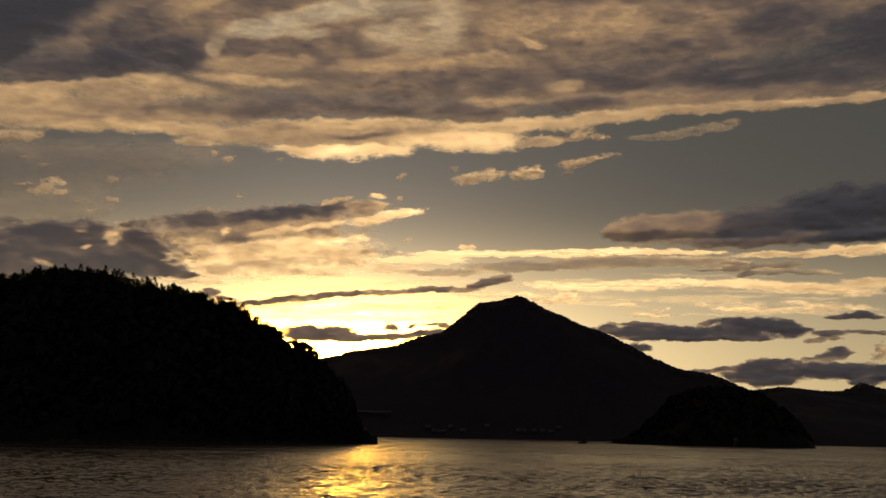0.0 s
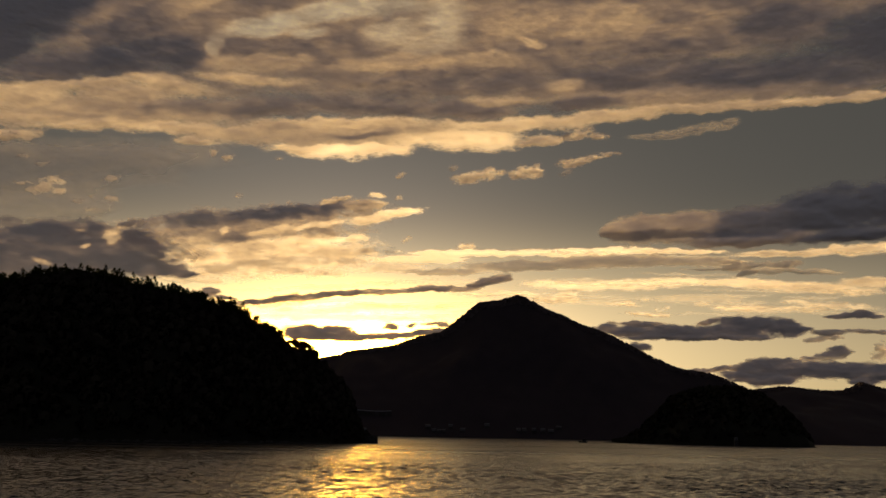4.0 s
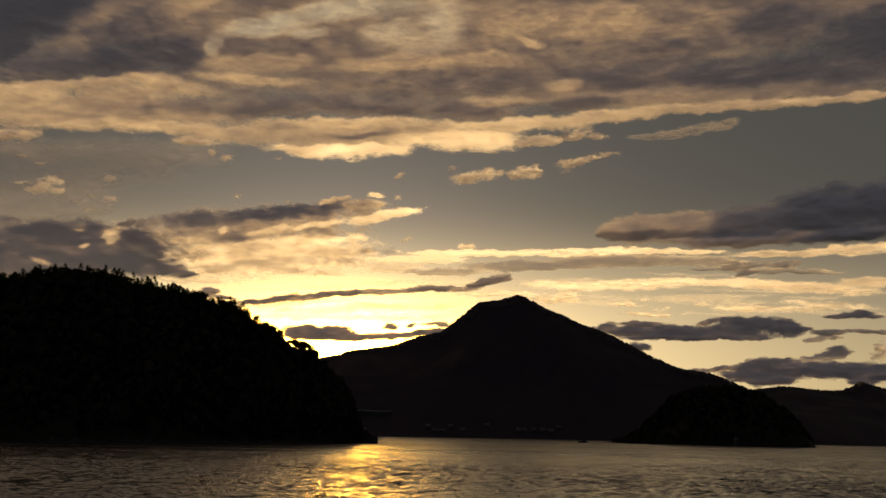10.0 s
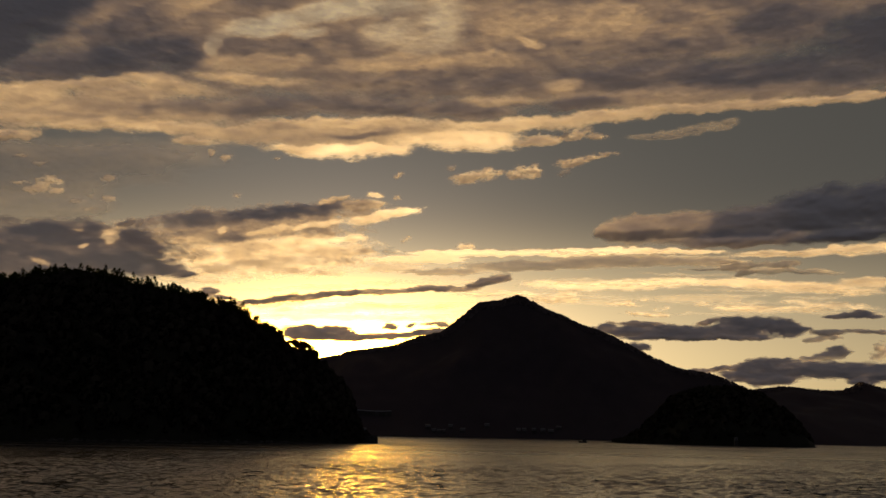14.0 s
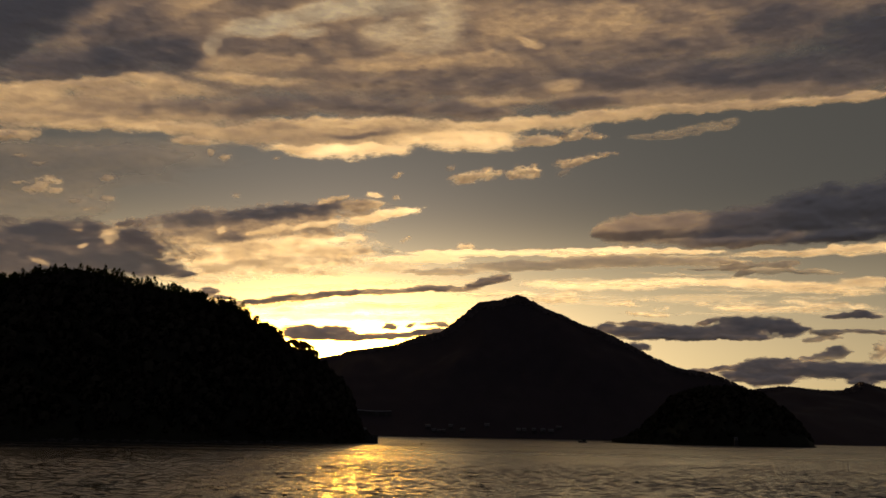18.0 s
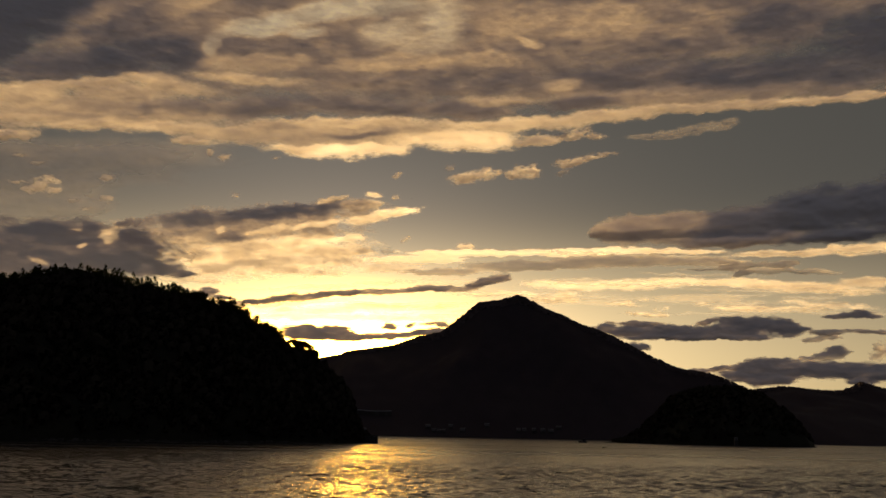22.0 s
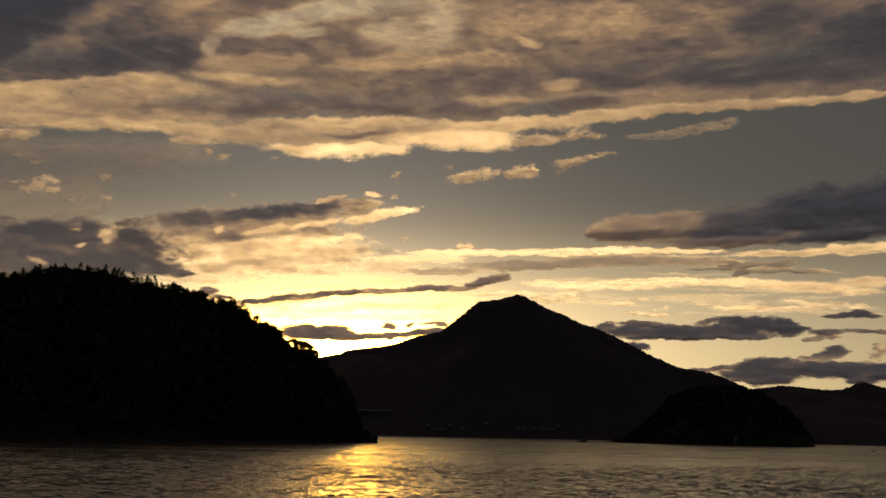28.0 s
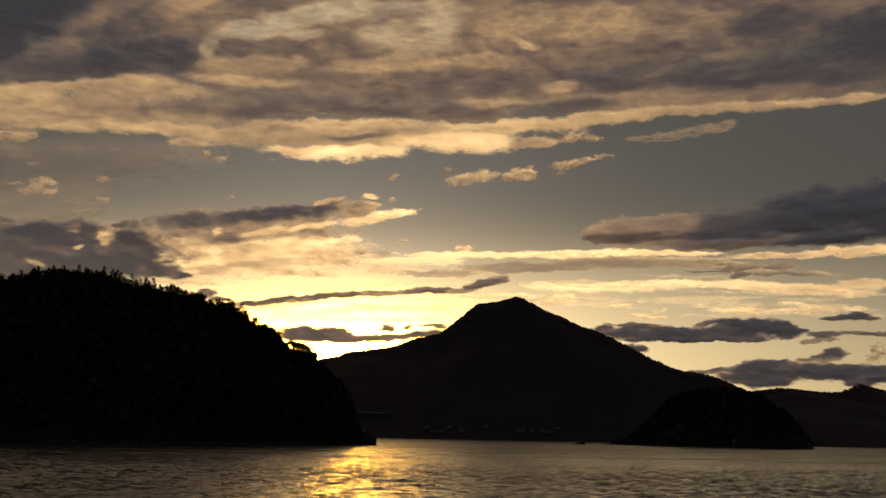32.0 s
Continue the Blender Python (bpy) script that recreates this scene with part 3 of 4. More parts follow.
cloud("small torn scrap of cloud glowing orange", 4500, [(-11.34, 17.65, 0.41, 0.14, 4.4, 1.55)],
      soft=1.6, rough=0.55, grain=0.3, stretch=2.2, veil=0.6, tear=2.4, drift=-0.37, rim=0.9, mottle=0.3, seed=27)
cloud("small torn scrap of cloud glowing orange", 4500, [(-3.04, 16.93, 0.38, 0.17, 16.2, 1.25)],
      soft=1.6, rough=0.55, grain=0.3, stretch=2.2, veil=0.75, tear=2.4, drift=-0.41, rim=0.9, mottle=0.3, seed=28)
cloud("small torn scrap of cloud glowing orange", 4500, [(-13.83, 15.06, 0.30, 0.18, 4.6, 1.65)],
      soft=1.6, rough=0.55, grain=0.3, stretch=2.2, veil=0.4, tear=2.4, drift=-0.41, rim=0.9, mottle=0.3, seed=29)
cloud("small torn scrap of cloud glowing orange", 4500, [(-3.11, 15.52, 0.35, 0.17, 1.9, 1.05)],
      soft=1.6, rough=0.55, grain=0.3, stretch=2.2, veil=0.7, tear=2.4, drift=-0.41, rim=0.9, mottle=0.3, seed=30)
cloud("small torn scrap of cloud glowing orange", 4850, [(-2.45, 12.76, 0.42, 0.19, 11.4, 0.85)],
      soft=1.6, rough=0.55, grain=0.3, stretch=2.2, veil=0.7, tear=2.4, drift=-0.15, rim=0.9, mottle=0.3, seed=31)
cloud("small torn scrap of cloud glowing orange", 4850, [(1.29, 12.39, 0.38, 0.19, 0.8, 0.55), (1.83, 12.36, 0.38, 0.19, 0.7, 0.55)],
      soft=1.6, rough=0.55, grain=0.3, stretch=2.2, veil=0.9, tear=2.4, drift=-0.15, rim=0.9, mottle=0.3, seed=32)
cloud("small torn scrap of cloud glowing orange", 4500, [(0.51, 17.54, 0.35, 0.19, 0.9, 1.65)],
      soft=1.6, rough=0.55, grain=0.3, stretch=2.2, veil=0.45, tear=2.4, drift=-0.4, rim=0.9, mottle=0.3, seed=33)
cloud("small torn scrap of cloud glowing orange", 4500, [(8.23, 17.18, 0.55, 0.19, -1.3, 1.75)],
      soft=1.6, rough=0.55, grain=0.3, stretch=2.2, veil=0.45, tear=2.4, drift=-0.4, rim=0.9, mottle=0.3, seed=34)
wing_body = [(-13.32, 12.96, 9.79, 1.38, 9.0, 2), (-11.75, 11.31, 7.29, 1.53, 5.4, 0.5), (-16.57, 13.21, 3.53, 0.57, 7.9, 4.08), (-11.92, 13.90, 4.05, 0.62, 7.9, 4.84), (-8.60, 14.50, 2.26, 0.51, 8.1, 3.82), (-5.58, 14.87, 1.52, 0.33, 7.3, 1.8), (-19.64, 12.58, 2.04, 0.46, 15.8, 3.31), (-14.00, 12.40, 2.16, 0.43, 1.1, 2.8), (-7.68, 15.03, 1.21, 0.22, 17.6, 1.25), (-4.73, 15.58, 0.69, 0.18, 2.3, 0.65), (-4.55, 14.99, 0.77, 0.30, 2.2, 1.35)]
wing_edge = [(-3.08, 14.52, 1.84, 0.26, 9.6, 0.07), (-4.97, 14.01, 1.71, 0.30, 10.0, 0.39), (-8.54, 13.48, 2.43, 0.26, 10.9, 0.52), (-11.49, 12.94, 2.20, 0.29, 15.5, 0.66), (-14.56, 12.65, 0.43, 0.43, -41.0, 0.59), (-16.82, 11.94, 2.10, 0.32, 4.6, 1.3), (-6.55, 12.61, 1.28, 0.26, 10.3, 0.07), (-8.86, 12.28, 2.23, 0.29, 10.8, 0.39), (-9.98, 12.40, 0.89, 0.29, 3.2, 0.45), (-12.87, 11.68, 3.26, 0.44, 6.7, 0.66), (-6.58, 11.76, 3.00, 0.26, 2.4, 0.73), (-16.04, 11.03, 2.81, 0.36, 7.3, 0.88)]
cloud("slate-grey cloud with a gold-lit ragged lower edge", 4350, wing_body + wing_edge,
      soft=1, rough=0.28, grain=0.5, stretch=2.2, veil=0.96, tear=1.1, drift=-0.41, rim=0.6, mottle=0.22, seed=35)
cloud("thin golden cloud streak lit from behind", 4400, [(-14.92, 10.17, 2.47, 0.36, 6.8, 0.8), (-11.71, 10.66, 2.91, 0.29, 5.3, 0.6), (-8.42, 11.12, 3.34, 0.26, 0.7, 0.5), (-8.39, 10.38, 4.44, 0.26, 2.6, 0.6), (-3.91, 10.82, 2.64, 0.33, 1.8, 0.6), (-16.27, 9.47, 2.09, 0.29, -0.3, 1.1)],
      soft=1, rough=0.42, grain=0.5, stretch=3.5, veil=0.55, tear=0.77, drift=-0.3, rim=0.25, mottle=0.3, seed=36)
cloud("dull grey cloud mass above the wooded headland", 4250, [(-24.08, 10.57, 7.94, 1.88, 4.7, 3.9), (-25.73, 11.25, 4.66, 1.15, 9.7, 4.8), (-20.12, 10.35, 3.35, 0.98, -0.4, 4.8), (-18.22, 10.01, 1.88, 0.46, 1.2, 4.5), (-26.16, 9.51, 3.67, 1.01, 5.8, 4.2), (-22.93, 11.97, 2.28, 0.41, 9.2, 3.9), (-16.93, 9.89, 0.90, 0.21, -1.1, 3.6), (-21.43, 11.84, 0.56, 0.52, 5.6, 0.7), (-20.50, 12.63, 0.81, 0.24, 26.4, 1.1), (-22.76, 10.98, 0.36, 0.17, 5.6, 0.8), (-25.11, 9.85, 0.95, 0.23, -15.8, 1.1), (-23.25, 11.93, 0.65, 0.10, 2.9, 1), (-19.79, 12.70, 0.38, 0.24, 36.3, 1)],
      soft=0.8, rough=0.22, grain=0.6, stretch=2.4, veil=0.96, tear=0.7, drift=-0.335, rim=0.6, mottle=0.3, seed=37)
cloud("faint grey veil of cloud over the headland", 4700, [(-27.13, 12.60, 4.59, 1.33, 7.4, 3.5), (-25.02, 13.37, 3.81, 0.88, 1.8, 3.5), (-22.71, 16.25, 8.66, 1.37, 7.5, 3.5), (-26.11, 14.59, 5.03, 1.68, 8.0, 3.5)],
      soft=1.4, rough=0.12, grain=1.5, stretch=3, veil=0.42, tear=0.15, drift=-0.4, rim=0.8, mottle=0.3, seed=38)
cloud("dark slate lens-shaped cloud with a soft tawny tip", 4200, [(20.41, 13.53, 5.75, 1.05, 4.6, 5.2), (24.71, 13.83, 4.47, 1.63, 4.7, 9.1), (28.75, 13.85, 3.88, 1.97, 0.6, 9.1), (15.52, 13.37, 3.56, 1.04, 2.6, 2.3), (13.07, 13.43, 2.33, 0.94, 7.1, 2.3), (11.61, 13.32, 1.32, 0.62, 10.4, 1.9), (19.67, 12.45, 5.10, 0.53, -0.0, 3.2), (25.55, 12.27, 3.45, 0.47, 2.0, 6.5)],
      soft=0.8, rough=0.18, grain=0.7, stretch=2.6, veil=0.97, tear=0.65, drift=-1.228, rim=0.55, mottle=0.12, seed=39)
cloud("thin golden cloud streak lit from behind", 4750, [(2.52, 11.92, 6.07, 0.26, 0.6, 0.08), (9.66, 11.97, 5.55, 0.29, 0.1, 0.08), (15.11, 11.87, 3.56, 0.18, -2.0, 0.3), (25.80, 11.47, 3.42, 0.34, 0.2, 0.7), (21.95, 11.42, 3.29, 0.24, -3.3, 0.9), (-1.66, 11.44, 3.79, 0.30, 1.4, 0.2)],
      soft=0.8, rough=0.24, grain=0.4, stretch=5, veil=0.9, tear=0.5, drift=-0.15, rim=0.25, mottle=0.3, seed=40)
cloud("flat grey stratus streak against the bright horizon", 4420, [(6.29, 11.15, 5.06, 0.37, 0.9, 2.4), (11.85, 11.35, 5.10, 0.40, -0.2, 2.2), (16.85, 11.20, 3.49, 0.32, -2.2, 2.2), (-0.12, 10.69, 3.41, 0.22, 1.1, 1.6), (21.56, 10.39, 3.95, 0.21, -4.9, 2)],
      soft=0.8, rough=0.18, grain=0.5, stretch=5, veil=0.72, tear=0.55, drift=-0.186, rim=0.4, mottle=0.3, seed=41)
cloud("ragged brown cloud streak in the pale evening sky", 4380, [(19.75, 10.83, 1.86, 0.21, 0.5, 3), (21.75, 10.80, 1.12, 0.24, -0.9, 3), (17.52, 10.71, 2.07, 0.09, -2.1, 2), (19.56, 10.38, 0.68, 0.14, 7.9, 3), (18.57, 11.13, 1.03, 0.11, -2.5, 2.4)],
      soft=0.6, rough=0.5, grain=0.4, stretch=3, veil=0.8, tear=1.3, drift=-0.335, rim=0.4, mottle=0.3, seed=42)
cloud("small torn scrap of cloud glowing orange", 4850, [(8.14, 9.12, 1.14, 0.38, 4.8, 0.3), (6.84, 8.94, 0.82, 0.25, 0.0, 0.3), (8.69, 8.82, 0.49, 0.21, -0.2, 0.3)],
      soft=1.25, rough=0.55, grain=0.3, stretch=2.2, veil=0.8, tear=2, drift=-0.11, rim=0.9, mottle=0.3, seed=43)
cloud("small torn scrap of cloud glowing orange", 4850, [(11.89, 8.58, 0.79, 0.19, -0.7, 0.3)],
      soft=1.25, rough=0.55, grain=0.3, stretch=2.2, veil=0.75, tear=2, drift=-0.11, rim=0.9, mottle=0.3, seed=44)
cloud("small torn scrap of cloud glowing orange", 4850, [(13.55, 7.91, 1.56, 0.15, -2.8, 0.3), (14.27, 8.22, 0.62, 0.16, 9.2, 0.3)],
      soft=1.25, rough=0.55, grain=0.3, stretch=2.2, veil=0.7, tear=2, drift=-0.11, rim=0.9, mottle=0.3, seed=45)
cloud("small torn scrap of cloud glowing orange", 4850, [(19.61, 8.20, 1.10, 0.24, -1.7, 0.3)],
      soft=1.25, rough=0.55, grain=0.3, stretch=2.2, veil=0.7, tear=2, drift=-0.11, rim=0.9, mottle=0.3, seed=46)
cloud("small torn scrap of cloud glowing orange", 4850, [(23.04, 8.09, 1.40, 0.28, -2.2, 0.4)],
      soft=1.25, rough=0.55, grain=0.3, stretch=2.2, veil=0.6, tear=2, drift=-0.11, rim=0.9, mottle=0.3, seed=47)
cloud("small torn scrap of cloud glowing orange", 4850, [(16.90, 8.53, 0.46, 0.16, -1.4, 0.3)],
      soft=1.25, rough=0.55, grain=0.3, stretch=2.2, veil=0.5, tear=2, drift=-0.11, rim=0.9, mottle=0.3, seed=48)
cloud("small torn scrap of cloud glowing orange", 4850, [(13.23, 8.85, 0.47, 0.12, -0.9, 0.3)],
      soft=1.25, rough=0.55, grain=0.3, stretch=2.2, veil=0.5, tear=2, drift=-0.11, rim=0.9, mottle=0.3, seed=49)
cloud("thin golden cloud streak lit from behind", 4780, [(11.09, 9.83, 6.19, 0.40, -0.8, 0.05), (17.48, 9.86, 4.82, 0.28, -3.9, 0.15), (22.79, 9.30, 4.50, 0.34, -5.8, 0.6), (26.57, 9.44, 1.82, 0.33, -3.4, 0.7), (3.67, 9.29, 3.38, 0.19, 0.5, 0.2)],
      soft=1, rough=0.36, grain=0.4, stretch=7, veil=0.8, tear=0.61, drift=-0.11, rim=0.25, mottle=0.3, seed=50)
cloud("long dark low cloud streak in front of the sunset glow", 4300, [(-12.82, 8.19, 1.64, 0.24, 6.0, 2.4), (-10.85, 8.51, 1.52, 0.28, 12.8, 2.4), (-8.49, 8.83, 2.20, 0.24, 10.4, 2.4), (-5.80, 9.16, 2.09, 0.22, 5.0, 2.6), (-4.31, 9.24, 1.12, 0.17, 4.7, 2.4), (-3.11, 9.28, 1.95, 0.19, 6.5, 2.2), (-1.68, 9.43, 1.51, 0.17, 6.3, 2.4), (-0.48, 9.57, 1.70, 0.20, 2.1, 2.4), (1.41, 9.56, 1.13, 0.16, 0.9, 1.8), (3.36, 10.18, 1.36, 0.36, 13.3, 3), (2.46, 9.84, 0.98, 0.27, 12.5, 2.4), (-13.95, 8.03, 0.71, 0.17, 3.1, 2.2)],
      soft=0.75, rough=0.23, grain=0.35, stretch=3, veil=1, tear=1.25, drift=-0.15, rim=0.45, mottle=0.3, seed=51)
cloud("long dark low cloud streak in front of the sunset glow", 4300, [(-15.10, 8.79, 0.70, 0.32, 6.5, 3), (-14.26, 8.48, 0.85, 0.15, -4.9, 2.4), (-15.67, 8.47, 0.70, 0.21, 3.5, 3)],
      soft=0.75, rough=0.33, grain=0.3, stretch=3, veil=1, tear=1.25, drift=-0.15, rim=0.45, mottle=0.3, seed=52)
cloud("dark low cloud bar lying over the setting sun", 4280, [(-8.55, 6.45, 2.26, 0.53, 2.1, 3.2), (-7.28, 6.68, 1.47, 0.35, 1.9, 3.2), (-5.98, 6.35, 1.84, 0.35, -3.2, 2.6), (-3.57, 6.38, 2.23, 0.24, 1.5, 2.8), (-0.98, 6.67, 1.94, 0.24, 7.1, 3.2), (-6.71, 6.11, 2.20, 0.18, 1.8, 2.6)],
      soft=0.68, rough=0.17, grain=0.4, stretch=3, veil=1, tear=0.84, drift=-0.15, rim=0.4, mottle=0.3, seed=53)
cloud("dark low cloud bar lying over the setting sun", 4290, [(-3.30, 7.02, 0.56, 0.22, 7.4, 2.4)],
      soft=0.9, rough=0.34, grain=0.3, stretch=3, veil=1, tear=0.94, drift=-0.15, rim=0.4, mottle=0.3, seed=54)
cloud("dark low cloud bar lying over the setting sun", 4290, [(-2.03, 7.09, 0.41, 0.16, 13.2, 2)],
      soft=0.9, rough=0.34, grain=0.3, stretch=3, veil=1, tear=0.94, drift=-0.15, rim=0.4, mottle=0.3, seed=55)
cloud("dark low cloud bar lying over the setting sun", 4290, [(-0.62, 7.26, 0.82, 0.13, 5.1, 2.2), (0.13, 7.20, 0.52, 0.18, 1.1, 2.2)],
      soft=0.9, rough=0.34, grain=0.3, stretch=3, veil=1, tear=0.94, drift=-0.15, rim=0.4, mottle=0.3, seed=56)
cloud("slate-grey cloud bank with gold-lit ragged edges", 4260, [(12.10, 6.95, 2.50, 0.40, -0.4, 4.68), (15.62, 6.77, 3.81, 0.52, -0.7, 5.2), (19.05, 7.06, 2.82, 0.68, 0.8, 5.85), (21.51, 6.94, 1.62, 0.55, -6.8, 5.85), (12.83, 7.37, 1.96, 0.18, -0.5, 3.38), (17.02, 7.35, 0.69, 0.17, 11.2, 3.12), (13.86, 6.47, 2.11, 0.26, -0.4, 5.2), (18.34, 6.45, 4.04, 0.23, -1.0, 5.2)],
      soft=0.63, rough=0.23, grain=0.45, stretch=2.6, veil=1, tear=1.03, drift=-0.15, rim=0.45, mottle=0.3, seed=57)
cloud("slate-grey cloud bank with gold-lit ragged edges", 4270, [(12.78, 5.90, 0.85, 0.26, -10.4, 5.2)],
      soft=0.75, rough=0.25, grain=0.3, stretch=3, veil=1, tear=0.94, drift=-0.15, rim=0.5, mottle=0.3, seed=58)
cloud("slate-grey cloud bank with gold-lit ragged edges", 4270, [(25.66, 7.58, 1.10, 0.24, 2.0, 5.85), (24.89, 7.51, 1.05, 0.16, -0.0, 4.42), (26.56, 7.41, 0.60, 0.12, -5.7, 3.9)],
      soft=0.75, rough=0.21, grain=0.35, stretch=3, veil=1, tear=0.94, drift=-0.15, rim=0.45, mottle=0.3, seed=59)
cloud("slate-grey cloud bank with gold-lit ragged edges", 4270, [(24.20, 6.59, 1.56, 0.19, 1.5, 4.42), (26.50, 6.55, 1.80, 0.16, -2.0, 3.9)],
      soft=0.9, rough=0.29, grain=0.35, stretch=3, veil=0.95, tear=1.12, drift=-0.15, rim=0.45, mottle=0.3, seed=60)
cloud("slate-grey cloud bank with gold-lit ragged edges", 4270, [(23.39, 6.20, 0.82, 0.21, 3.9, 3.12), (24.33, 6.25, 0.44, 0.16, 9.1, 2.86)],
      soft=0.9, rough=0.42, grain=0.35, stretch=3, veil=0.85, tear=1.41, drift=-0.15, rim=0.45, mottle=0.3, seed=61)
cloud("slate-grey cloud bank with gold-lit ragged edges", 4270, [(24.58, 5.37, 0.84, 0.41, 5.2, 5.2), (23.95, 5.18, 0.75, 0.25, -1.1, 4.68), (23.00, 5.03, 0.70, 0.16, 5.5, 3.12)],
      soft=0.75, rough=0.25, grain=0.35, stretch=3, veil=1, tear=1.12, drift=-0.186, rim=0.45, mottle=0.3, seed=62)
cloud("slate-grey cloud bank with gold-lit ragged edges", 4240, [(20.07, 4.55, 1.64, 0.63, 4.7, 4.68), (21.85, 4.47, 1.60, 0.66, -0.6, 5.2), (24.04, 4.31, 2.78, 0.61, -0.7, 5.2), (26.31, 4.14, 2.09, 0.64, -0.8, 5.72), (19.05, 3.94, 1.65, 0.42, -6.5, 4.16), (20.68, 3.79, 1.62, 0.42, 2.9, 4.42), (18.08, 4.53, 1.35, 0.17, 4.9, 3.12), (16.38, 4.22, 1.51, 0.21, 5.0, 2.86), (25.83, 3.69, 0.90, 0.28, -0.6, 5.2)],
      soft=0.63, rough=0.22, grain=0.45, stretch=2.6, veil=1, tear=1.03, drift=-0.15, rim=0.45, mottle=0.3, seed=63)
cloud("small torn scrap of cloud glowing orange", 4275, [(26.94, 5.38, 0.52, 0.57, -1.5, 1.6)],
      soft=1.25, rough=0.55, grain=0.4, stretch=2.2, veil=0.85, tear=2, drift=-0.15, rim=0.9, mottle=0.3, seed=64)
cloud("thin golden cloud streak lit from behind", 4690, [(19.77, 8.15, 2.67, 0.21, -1.7, 0.25), (24.62, 8.14, 2.8, 0.24, -6.8, 0.25)],
      soft=1.6, rough=0.48, grain=0.33, stretch=8.0, veil=0.75, tear=0.70, drift=-0.112, rim=0.2, mottle=0.25, seed=101)
cloud("thin golden cloud streak lit from behind", 4720, [(-5.31, 8.13, 6.69, 0.33, 3.8, 0.7), (-8.24, 7.47, 4.4, 0.29, 2.2, 0.7), (-2.31, 7.66, 3.74, 0.26, 1.4, 0.7), (-10.48, 8.29, 4.35, 0.26, 5.6, 0.7)],
      soft=1.6, rough=0.48, grain=0.52, stretch=5.0, veil=0.65, tear=0.65, drift=-0.112, rim=0.2, mottle=0.25, seed=102)
cloud("thin golden cloud streak lit from behind", 4730, [(-6.86, 9.55, 5.94, 0.18, 5.2, 0.9), (-3.08, 8.38, 3.37, 0.19, -0.4, 0.9), (-11.12, 6.81, 3.24, 0.22, 2.4, 0.9), (-4.53, 7.04, 4.08, 0.18, 3.6, 0.9), (-0.83, 8.25, 2.25, 0.15, 3.2, 0.9)],
      soft=1.76, rough=0.36, grain=0.45, stretch=6.0, veil=0.34, tear=0.75, drift=-0.112, rim=0.2, mottle=0.25, seed=103)
cloud("thin golden cloud streak lit from behind", 4700, [(7.14, 9.14, 5.23, 0.11, -0, 0.3), (15.56, 8.9, 3.95, 0.08, -1.3, 0.3), (26.31, 11.18, 1.63, 0.12, -4.2, 0.3), (12.98, 10.07, 2.12, 0.08, -0.2, 0.3), (16.43, 8.81, 3.75, 0.14, -2.4, 0.3), (9.64, 8.8, 3.88, 0.12, 0.6, 0.3), (14.04, 9.8, 3.24, 0.08, -0.3, 0.3), (16.77, 8.69, 5.11, 0.11, -3.5, 0.3), (8.67, 10.17, 2, 0.14, 0.6, 0.3), (17.03, 9.01, 5.07, 0.13, -0.5, 0.3), (15.88, 11.54, 5.22, 0.09, -2.1, 0.3), (10.37, 8.62, 3.57, 0.12, -2.5, 0.3), (10.72, 9.86, 4.89, 0.09, -1.7, 0.3)],
      soft=2.08, rough=0.30, grain=0.45, stretch=8.0, veil=0.34, tear=0.75, drift=-0.112, rim=0.2, mottle=0.25, seed=110)
cloud("thin golden cloud streak lit from behind", 4700, [(17.26, 7.86, 3.6, 0.09, -2.3, 0.3), (23.97, 8.65, 1.61, 0.12, -0.4, 0.3), (20.27, 9.22, 4.72, 0.1, -3.2, 0.3), (26.32, 8.9, 4.11, 0.09, -5.3, 0.3), (25.37, 7.67, 3.38, 0.11, -3.5, 0.3), (23.08, 8.72, 1.98, 0.1, -2.5, 0.3), (21.44, 7.89, 3.59, 0.12, -1.9, 0.3), (9.22, 12, 3.82, 0.14, -2.8, 0.3), (26.07, 7.61, 2.92, 0.1, -2.5, 0.3), (18.04, 8.52, 2.73, 0.14, -1.6, 0.3), (16.91, 10.33, 3.89, 0.1, -3, 0.3), (0.87, 10.06, 3.59, 0.12, 1.9, 0.3), (3.3, 8.13, 3.96, 0.13, 1.6, 0.3)],
      soft=2.08, rough=0.30, grain=0.45, stretch=8.0, veil=0.28, tear=0.75, drift=-0.112, rim=0.2, mottle=0.25, seed=111)


# ---- things ----
def ground_at(verts, x, row):
    """The point of a hill's height field in that row, at the east coordinate x."""
    line = verts[row]
    k = int(np.clip(np.searchsorted(line[:, 0], x), 1, len(line) - 1))
    f = np.clip((x - line[k - 1, 0]) / max(line[k, 0] - line[k - 1, 0], 1e-6), 0, 1)
    return line[k - 1] + (line[k] - line[k - 1]) * f


def leaf_cluster(bm, at, size, count, rng, flat=0.7, leaf=0.34):
    """Small leaf sprays scattered through an uneven clump."""
    for _ in range(count):
        way = Vector((rng.gauss(0, 1), rng.gauss(0, 1), rng.gauss(0, flat)))
        way = way.normalized() * size * rng.random() ** 0.45
        way.z *= flat
        c = Vector(at) + way
        a = Vector((rng.uniform(-1, 1), rng.uniform(-1, 1), rng.uniform(-0.6, 0.6))).normalized() * leaf * rng.uniform(0.6, 1.3)
        b = a.cross(Vector((rng.uniform(-1, 1), rng.uniform(-1, 1), rng.uniform(-1, 1)))).normalized() * leaf * rng.uniform(0.3, 0.6)
        bm.faces.new([bm.verts.new(c - a), bm.verts.new(c + b), bm.verts.new(c + a * 1.1), bm.verts.new(c - b)])


